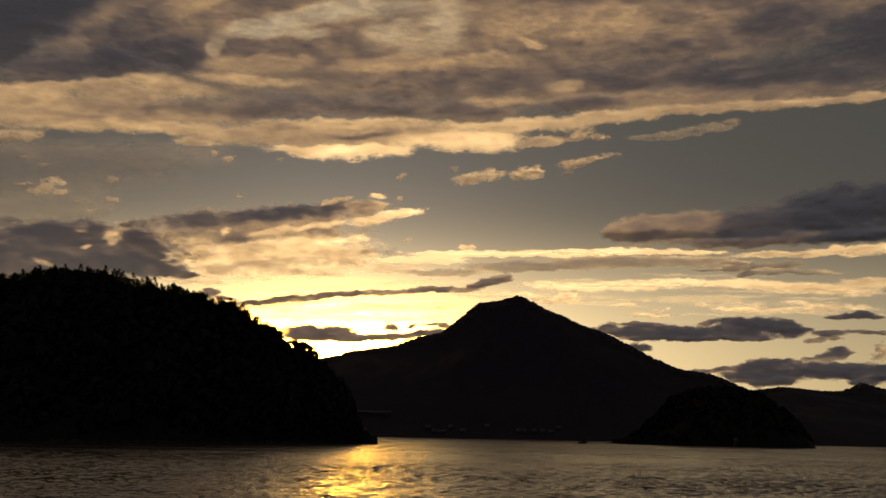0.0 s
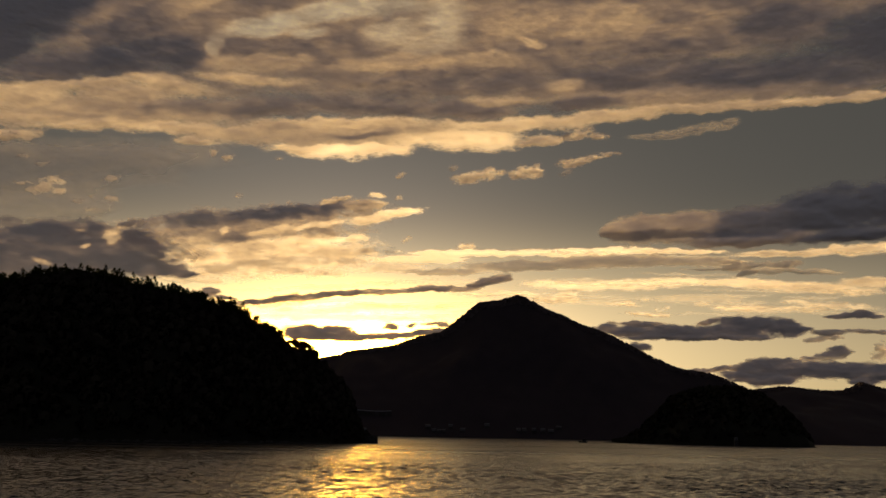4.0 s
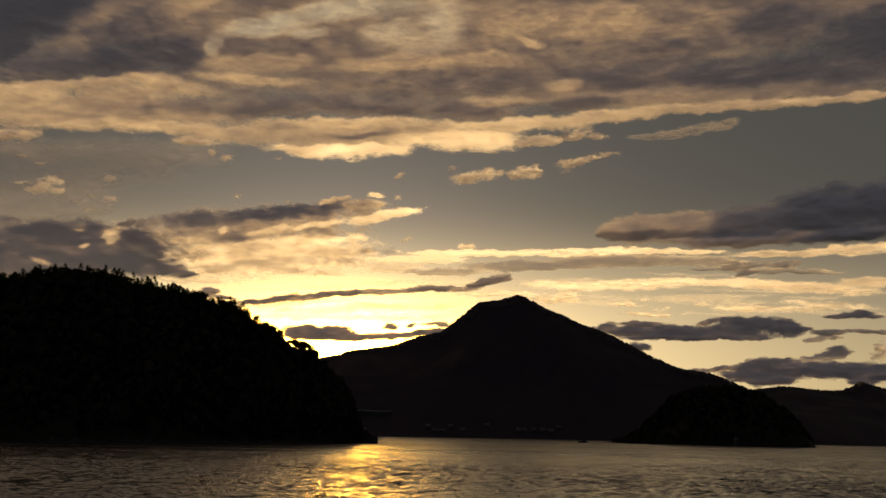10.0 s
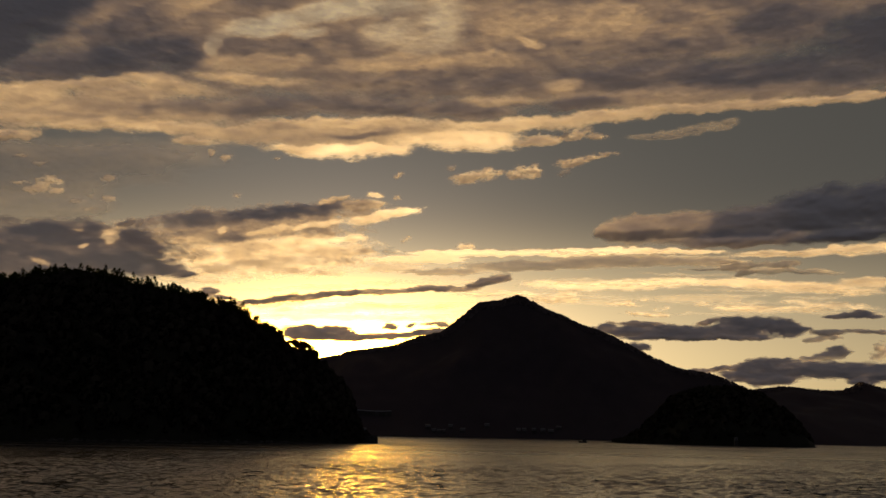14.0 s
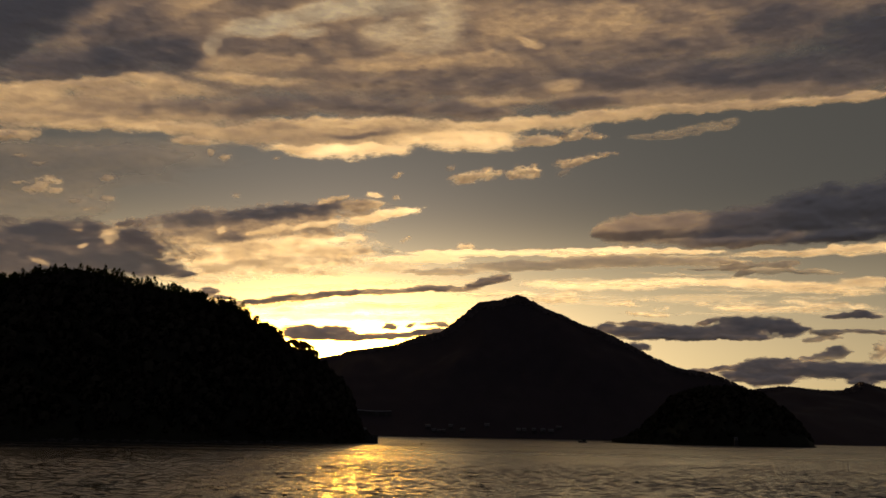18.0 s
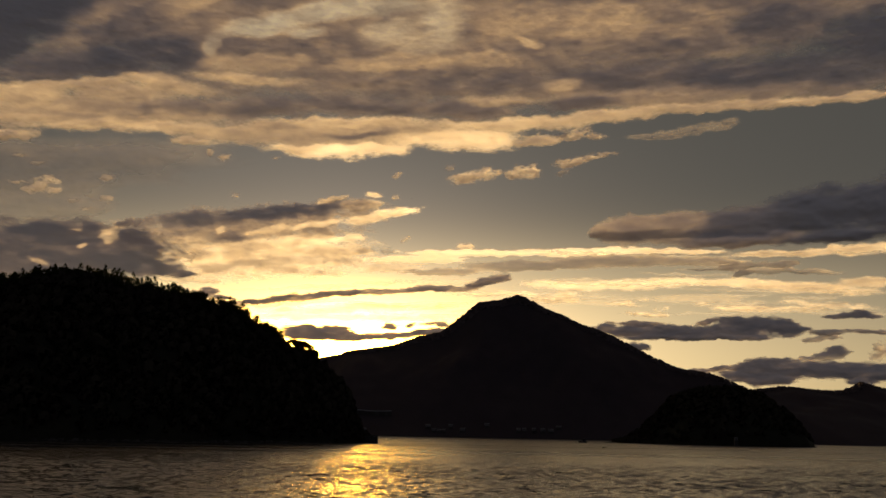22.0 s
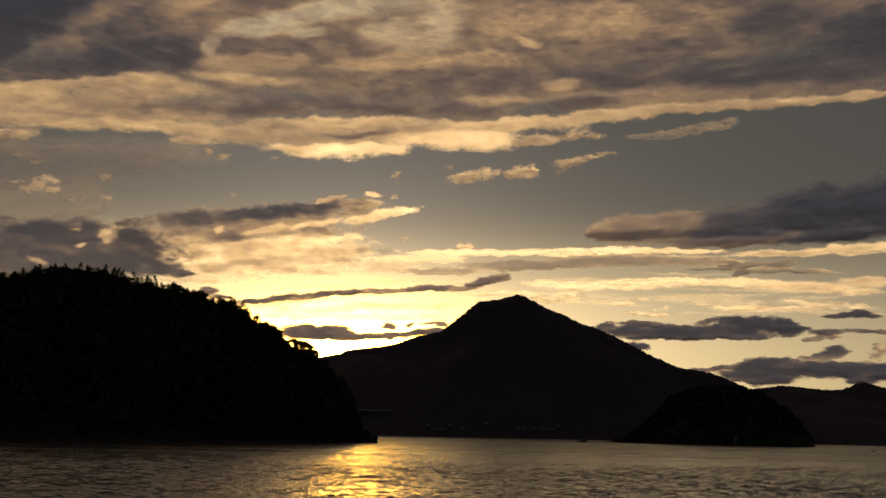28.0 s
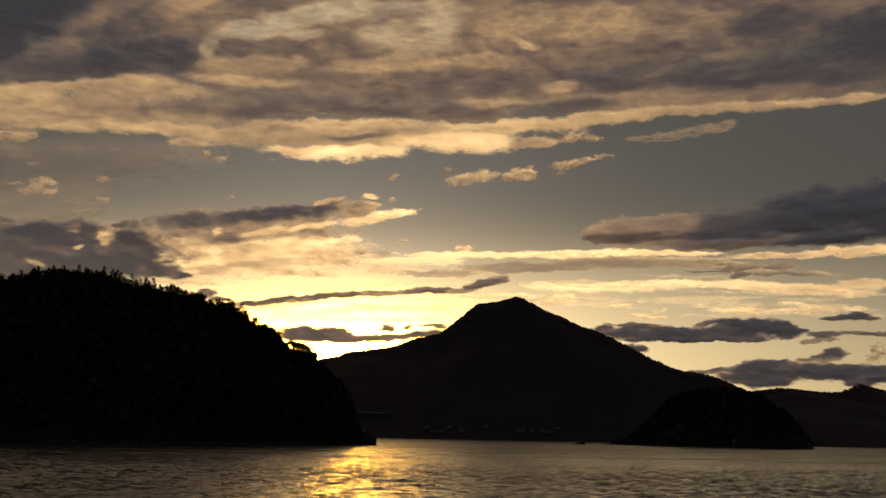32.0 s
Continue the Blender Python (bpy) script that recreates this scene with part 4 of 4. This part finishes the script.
def tree(kind, high, seed, label):
    """A tree at the origin: trunk, limbs and a crown of leaf sprays."""
    rng = random.Random(seed)
    top = tagged(new("tree"), label, "tree", group="trees on the headland crest")
    trunk, limbs, crown = bmesh.new(), bmesh.new(), bmesh.new()
    bend = Vector((rng.uniform(-0.05, 0.05), rng.uniform(-0.05, 0.05), 0)) * high
    girth = 0.022 * high
    steps = 6
    spine = [Vector((0, 0, -0.8))] + [Vector((0, 0, high * 0.92 * k / steps)) + bend * (k / steps) ** 2 + Vector((rng.uniform(-0.1, 0.1), rng.uniform(-0.1, 0.1), 0)) for k in range(1, steps + 1)]
    for k in range(steps):
        tube(trunk, spine[k], spine[k + 1], girth * (1 - 0.85 * k / steps), girth * (1 - 0.85 * (k + 1) / steps))
    if kind == "slender":
        for k in range(40):
            h = 0.22 + 0.78 * (k + rng.random()) / 40
            reach = high * 0.30 * (1.08 - h) ** 0.7 * rng.uniform(0.5, 1.15) + 0.08
            turn = rng.uniform(0, 6.3)
            a = spine[min(int(h * steps), steps - 1)].lerp(spine[min(int(h * steps) + 1, steps)], h * steps % 1)
            b = a + Vector((math.cos(turn) * reach, math.sin(turn) * reach, rng.uniform(0.15, 0.6)))
            tube(limbs, a, b, 0.03, 0.012, 4)
            leaf_cluster(crown, a.lerp(b, 0.75), 0.20 + reach * 0.34, 34, rng, 1.2, 0.15)
        for k in range(5):
            leaf_cluster(crown, spine[-1] + Vector((rng.uniform(-0.1, 0.1), rng.uniform(-0.1, 0.1), 0.25 * k - 0.3)), 0.30 - 0.055 * k, 14, rng, 1.3, 0.12)
    elif kind == "round":
        for k in range(13):
            h = rng.uniform(0.4, 0.95)
            reach = high * rng.uniform(0.12, 0.30) * (1.2 - 0.5 * h)
            turn = rng.uniform(0, 6.3)
            a = spine[min(int(h * steps), steps - 1)]
            b = a + Vector((math.cos(turn) * reach, math.sin(turn) * reach, rng.uniform(0.2, 1.0)))
            tube(limbs, a, b, 0.06, 0.02, 4)
            leaf_cluster(crown, b, high * rng.uniform(0.11, 0.18), 130, rng, 0.85, 0.22)
        for k in range(5):
            at = spine[-1] + Vector((rng.uniform(-1.1, 1.1), rng.uniform(-1.1, 1.1), rng.uniform(-0.7, 0.1)))
            for j in range(4):
                leaf_cluster(crown, at + Vector((0, 0, 0.24 * j)), 0.42 - 0.09 * j, 20, rng, 1.0, 0.15)
    else:  # spreading: arching limbs that droop at their ends, with the sky between them
        fork = Vector((0, 0, high * 0.30))
        for k in range(260):
            turn = radians(rng.uniform(-4, 118))
            rim = rng.random() < 0.5
            reach = rng.uniform(0.80, 1.03) if rim else rng.uniform(0.25, 0.86)
            at = Vector((-0.31 * high + math.cos(turn) * 1.0 * high * reach, rng.uniform(-0.12, 0.12) * high, 0.05 * high + math.sin(turn) * 0.82 * high * reach))
            leaf_cluster(crown, at, rng.uniform(0.5, 0.95) if rim else rng.uniform(0.4, 0.8), 85, rng, 0.85, 0.30)
            if k % 6 == 0:
                mid = fork.lerp(at, 0.5) + Vector((0, 0, 0.08 * high))
                tube(limbs, fork, mid, 0.24, 0.17, 5)
                tube(limbs, mid, at, 0.17, 0.08, 5)
    part("trunk", trunk, BARK, top)
    part("limbs", limbs, BARK, top)
    part("crown", crown, LEAF, top)
    return top


SLENDER = [tree("slender", h, 60 + k, "slender dark evergreen tree standing above the headland wood") for k, h in enumerate((6.6, 7.4, 8.4, 7.0))]
ROUND = [tree("round", h, 70 + k, "bushy broad-leaved tree in the black-green headland wood") for k, h in enumerate((6.0, 7.0, 5.2))]
SPREAD = tree("spreading", 10.0, 83, "open spreading pine with sky showing between its branches")


def plant_crest():
    """Trees along the headland's crest, dense on the summit, single ones further down."""
    rng = random.Random(9)
    free = SLENDER + ROUND
    x = -190.0
    while x < -72.0:
        p = ground_at(headland, x, 39)
        if x < -139:
            kind, gap, size = (ROUND if rng.random() < 0.65 else SLENDER), rng.uniform(0.6, 1.2), rng.uniform(0.8, 1.08)
        elif x < -95:
            kind, gap, size = (SLENDER if rng.random() < 0.75 else ROUND), rng.uniform(0.35, 0.8), rng.uniform(0.8, 1.2)
        else:
            kind, gap, size = (ROUND if rng.random() < 0.7 else SLENDER), rng.uniform(0.5, 1.0), rng.uniform(0.95, 1.3) if x < -77 else rng.uniform(0.85, 1.1)
        model = rng.choice(kind)
        m = pose(p[0], p[1] + rng.uniform(-3.5, 1.5), p[2] - 0.3, rng.uniform(-4, 4), rng.uniform(-5, 5), rng.uniform(0, 360))
        if model in free:
            free.remove(model)
            model.matrix_basis = m
            made = model
        else:
            made = copy_thing(model, m)
        made.scale = (size * rng.uniform(0.9, 1.1), size * rng.uniform(0.9, 1.1), size)
        x += gap
    for model in free:
        p = ground_at(headland, -100 - 3 * len(model.name), 39)
        model.matrix_basis = pose(*p)
    for east, size in ((-77.0, 1.0), (-75.0, 0.95), (-73.2, 0.9), (-71.8, 0.85)):
        p = ground_at(headland, east, 39)
        made = copy_thing(rng.choice(ROUND), pose(p[0], p[1] - 1.0, p[2] - 0.3, 0, rng.uniform(-4, 4), rng.uniform(0, 360)))
        made.scale = (size * 1.1, size * 1.1, size)
    p = ground_at(headland, -62.3, 39)
    SPREAD.matrix_basis = pose(p[0], p[1], p[2] + 0.4, 0, 0, 0)


plant_crest()


def rock_shape(seed):
    bm = bmesh.new()
    bmesh.ops.create_icosphere(bm, subdivisions=1, radius=1)
    rng = random.Random(seed)
    for v in bm.verts:
        v.co = Vector((v.co.x * rng.uniform(0.7, 1.2), v.co.y * rng.uniform(0.7, 1.2), v.co.z * rng.uniform(0.5, 0.8)))
    me = bpy.data.meshes.new("rock")
    bm.to_mesh(me)
    bm.free()
    me.materials.append(ROCK)
    return me


def shore_rocks(verts, x0, x1, count, small, large, seed, base, label):
    """Boulders at the water's edge: each a part of one rocky shore."""
    rng = random.Random(seed)
    top = tagged(new(base), label, "rocks", kind="structure")
    shapes = [rock_shape(seed + k) for k in range(5)]
    for k in range(count):
        x = rng.uniform(x0, x1)
        p = ground_at(verts, x, rng.choice((1, 1, 2)))
        ob = new("rock", rng.choice(shapes))
        size = rng.uniform(small, large)
        ob.matrix_basis = pose(x, p[1] - rng.uniform(0, 2.0), rng.uniform(-0.2, 0.3) * size, rng.uniform(-15, 15), rng.uniform(-15, 15), rng.uniform(0, 360))
        ob.scale = (size, size * rng.uniform(0.8, 1.2), size)
        ob.parent = top


shore_rocks(headland, -128, -45, 230, 0.5, 1.5, 120, "rocky_shore", "dark boulders along the foot of the headland")
shore_rocks(island, 195, 352, 130, 0.7, 1.9, 140, "island_shore", "dark boulders round the foot of the island")


def breakwater():
    """A short concrete mole at the headland's tip: big cast blocks with a cap and a low toe."""
    top = tagged(new("breakwater"), "short dark concrete breakwater at the headland's tip", "breakwater")
    top.location = (-28.0, 404.0, 0)
    rng = random.Random(4)
    for k in range(9):
        bm = box(bmesh.new(), -1.5 - 3.0 * k, 0, -1.5, 2.96, 4.2, 4.55 + rng.uniform(-0.03, 0.03), 0.08)
        part("concrete_block", bm, CONCRETE, top)
        bm = box(bmesh.new(), -1.5 - 3.0 * k, 0.1, 3.06, 2.97, 3.7, 0.55 + rng.uniform(-0.02, 0.02), 0.05)
        part("capping_slab", bm, CONCRETE, top)
    for k in range(8):
        bm = box(bmesh.new(), -1.8 - 3.4 * k, -2.7, -1.0, 2.9, 1.1, 1.45 + rng.uniform(-0.15, 0.15), 0.1, rng.uniform(-4, 4))
        part("toe_block", bm, CONCRETE, top)


breakwater()


def house(at, wide, deep, high, turn, label):
    """A village house with a gabled tile roof."""
    top = tagged(new("house"), label, "house", group="houses on the far shore")
    top.matrix_basis = pose(*at, 0, 0, turn)
    part("plinth", box(bmesh.new(), 0, 0, -6.0, wide + 1.0, deep + 1.0, 6.4, 0.05), CONCRETE, top)
    part("wall", box(bmesh.new(), 0, 0, 0.4, wide, deep, high, 0.03), PLASTER, top)
    bm = bmesh.new()
    w, d, h = wide / 2 + 0.6, deep / 2 + 0.6, high + 0.41
    ends = [[bm.verts.new((sx * w, sy * d, h)) for sy in (-1, 1)] + [bm.verts.new((sx * w, 0, h + deep * 0.28))] for sx in (-1, 1)]
    (a, b, c), (e, f, g) = ends
    for q in ((a, b, c), (e, g, f), (a, c, g, e), (b, f, g, c), (a, e, f, b)):
        bm.faces.new(q)
    part("roof", bm, ROOF_TILE, top)
    for k in range(max(2, int(wide / 3))):
        x = -wide / 2 + wide * (k + 0.5) / max(2, int(wide / 3))
        for z in ((1.3, 3.9) if high > 5 else (1.3,)):
            part("window", box(bmesh.new(), x, -deep / 2 - 0.03, z, 1.5, 0.1, 1.2), GLASS, top)


def village():
    rng = random.Random(21)
    for east in (-205, -30, -17, -2, 14, 29, 66, 128, 214, 233, 258, 284, 306, 330):
        p = ground_at(mountain, east, rng.choice((2, 2, 3)))
        house((east + rng.uniform(-3, 3), p[1] - rng.uniform(2, 8), p[2] + 0.2), rng.uniform(9, 15), rng.uniform(6, 9), rng.choice((3.2, 5.6, 5.8)), rng.uniform(-18, 18), "pale plastered house with dark tiled roof on the far shore")


village()


def quay():
    """A low sea wall along the village shore."""
    top = tagged(new("sea_wall"), "low concrete sea wall along the far shore", "wall")
    for k in range(56):
        x = -330 + 14.0 * k
        p = ground_at(mountain, x, 1)
        part("wall_panel", box(bmesh.new(), x, p[1] - 12, -1.5, 13.9, 1.4, 3.6, 0.06), CONCRETE, top)


quay()


def hill_road():
    """A retaining wall of the coast road cut into the mountain's flank."""
    top = tagged(new("retaining_wall"), "pale concrete retaining wall of the coast road on the mountainside", "wall")
    for k in range(13):
        x = -250.0 + 9.0 * k
        column = np.array([ground_at(mountain, x, row) for row in range(0, 33)])
        row = int(np.argmin(np.abs(column[:, 2] - 68)))
        p = column[row]
        part("wall_panel", box(bmesh.new(), x, p[1] - 14, p[2] - 7, 8.95, 2.0, 12.0, 0.05), CONCRETE, top)
        part("parapet", box(bmesh.new(), x, p[1] - 14.6, p[2] + 5.0, 8.9, 0.5, 2.2, 0.04), PALE_CONCRETE, top)
        part("road_slab", box(bmesh.new(), x, p[1] - 8, p[2] + 6.0, 9.0, 9.0, 0.5, 0.03), CONCRETE, top)


hill_road()


def stand_in_hut():
    """A small pale hut above the island's rocky foot, added to stand in for a brief bright dot."""
    p = ground_at(island, 253.5, 2)
    top = tagged(new("hut"), "tiny pale hut added for a brief bright dot at the wooded island's foot", "hut")
    top.location = (253.5, p[1] - 7.0, 5.2)
    part("plinth", box(bmesh.new(), 0, 0, -6.0, 3.0, 3.0, 6.0, 0.05), CONCRETE, top)
    part("wall", box(bmesh.new(), 0, 0, 0, 2.4, 2.4, 2.2, 0.03), PLASTER, top)
    part("roof", box(bmesh.new(), 0, 0, 2.21, 2.9, 2.9, 0.25, 0.05), ROOF_TILE, top)
    part("door", box(bmesh.new(), 0, -1.22, 0.05, 0.8, 0.08, 1.7), GLASS, top)


stand_in_hut()


def boat():
    """A small fishing boat at anchor."""
    top = tagged(new("fishing_boat"), "small dark fishing boat with a wheelhouse lying at anchor", "boat")
    hull = bmesh.new()
    rings = []
    for k in range(9):
        s = k / 8
        half = 0.95 * (1 - max(0, (s - 0.45) / 0.55) ** 2.2) + 0.03
        deck = 0.75 + 0.75 * s ** 2.5
        x = -2.8 + 5.6 * s
        rings.append([hull.verts.new((x, y * half, z)) for y, z in ((-1, deck), (-0.85, 0.1), (0, -0.35), (0.85, 0.1), (1, deck), (0.9, deck - 0.18), (-0.9, deck - 0.18))])
    for a, b in zip(rings, rings[1:]):
        for k in range(7):
            hull.faces.new((a[k], a[(k + 1) % 7], b[(k + 1) % 7], b[k]))
    hull.faces.new(rings[0][::-1])
    hull.faces.new(rings[-1])
    part("hull", hull, HULL, top, "dark worn hull")
    cabin = part("wheelhouse", box(bmesh.new(), -0.9, 0, 0.6, 2.5, 1.5, 2.1, 0.06), CABIN, top)
    part("cabin_roof", box(bmesh.new(), -0.9, 0, 2.71, 2.9, 1.75, 0.1, 0.03), HULL, cabin)
    for y in (-0.76, 0.76):
        part("cabin_window", box(bmesh.new(), -0.7, y, 1.5, 1.0, 0.05, 0.55), GLASS, cabin)
    part("mast", tube(bmesh.new(), (-1.5, 0, 2.7), (-1.5, 0, 3.9), 0.06, 0.04), CABIN, top)
    part("outboard_engine", box(bmesh.new(), -3.0, 0, 0.2, 0.4, 0.45, 1.0, 0.08), HULL, top)
    part("bow_rail", tube(bmesh.new(), (1.2, 0.6, 1.2), (2.5, 0.1, 1.75), 0.03, 0.03), CABIN, top)
    top.scale = (1.4, 1.4, 1.4)
    rows = [(2.0 * k, pose(138.6 + 0.15 * math.sin(k * 1.1), 861, 0.04 * math.sin(k * 2.1), 1.5 * math.sin(k * 1.7), 1.0 * math.sin(k * 2.6), 172 + 2 * math.sin(k * 0.5))) for k in range(17)]
    MOVING.append((top, rows))


boat()


def bird():
    """A dark seabird that flies low over the water, past the headland and across the bay."""
    top = tagged(new("bird"), "dark seabird flying low over the water", "bird")
    body = bmesh.new()
    bmesh.ops.create_icosphere(body, subdivisions=2, radius=1, matrix=Matrix.Diagonal((0.30, 0.085, 0.085, 1)))
    part("body", body, FEATHER, top)
    neck = bmesh.new()
    tube(neck, (0.22, 0, 0.02), (0.46, 0, 0.07), 0.05, 0.035)
    bmesh.ops.create_icosphere(neck, subdivisions=1, radius=0.055, matrix=Matrix.Translation((0.48, 0, 0.08)))
    part("head", neck, FEATHER, top)
    part("beak", tube(bmesh.new(), (0.52, 0, 0.08), (0.62, 0, 0.06), 0.02, 0.005), CABIN, top)
    tail = bmesh.new()
    box(tail, -0.36, 0, -0.02, 0.22, 0.12, 0.03, 0.01)
    part("tail", tail, FEATHER, top)
    for side in (-1, 1):
        wing = bmesh.new()
        for k in range(4):
            box(wing, -0.03 * k * k * 0.5, side * (0.09 + 0.14 * k), -0.012, 0.20 - 0.035 * k, 0.15, 0.03 - 0.004 * k, 0.006)
        ob = part("wing", wing, FEATHER, top)
        ob.location = (0.05, side * 0.03, 0.04)
        MOVING.append((ob, [(0.15 * k, pose(0.05, side * 0.03, 0.04, side * (32 if k % 2 else -24), 0, 0)) for k in range(215)]))
    top.scale = (1.3, 1.3, 1.3)
    rows = [(2.0 * k, pose(-9.4 + 10.53 * (2.0 * k - 17.5), 205 + 0.25 * (2.0 * k - 17.5), 2.1 + 0.1 * math.sin(k), 0, 0, 1.5)) for k in range(17)]
    MOVING.append((top, rows))


bird()



def motions():
    for thing, rows in MOVING:
        walk(thing, rows)


motions()
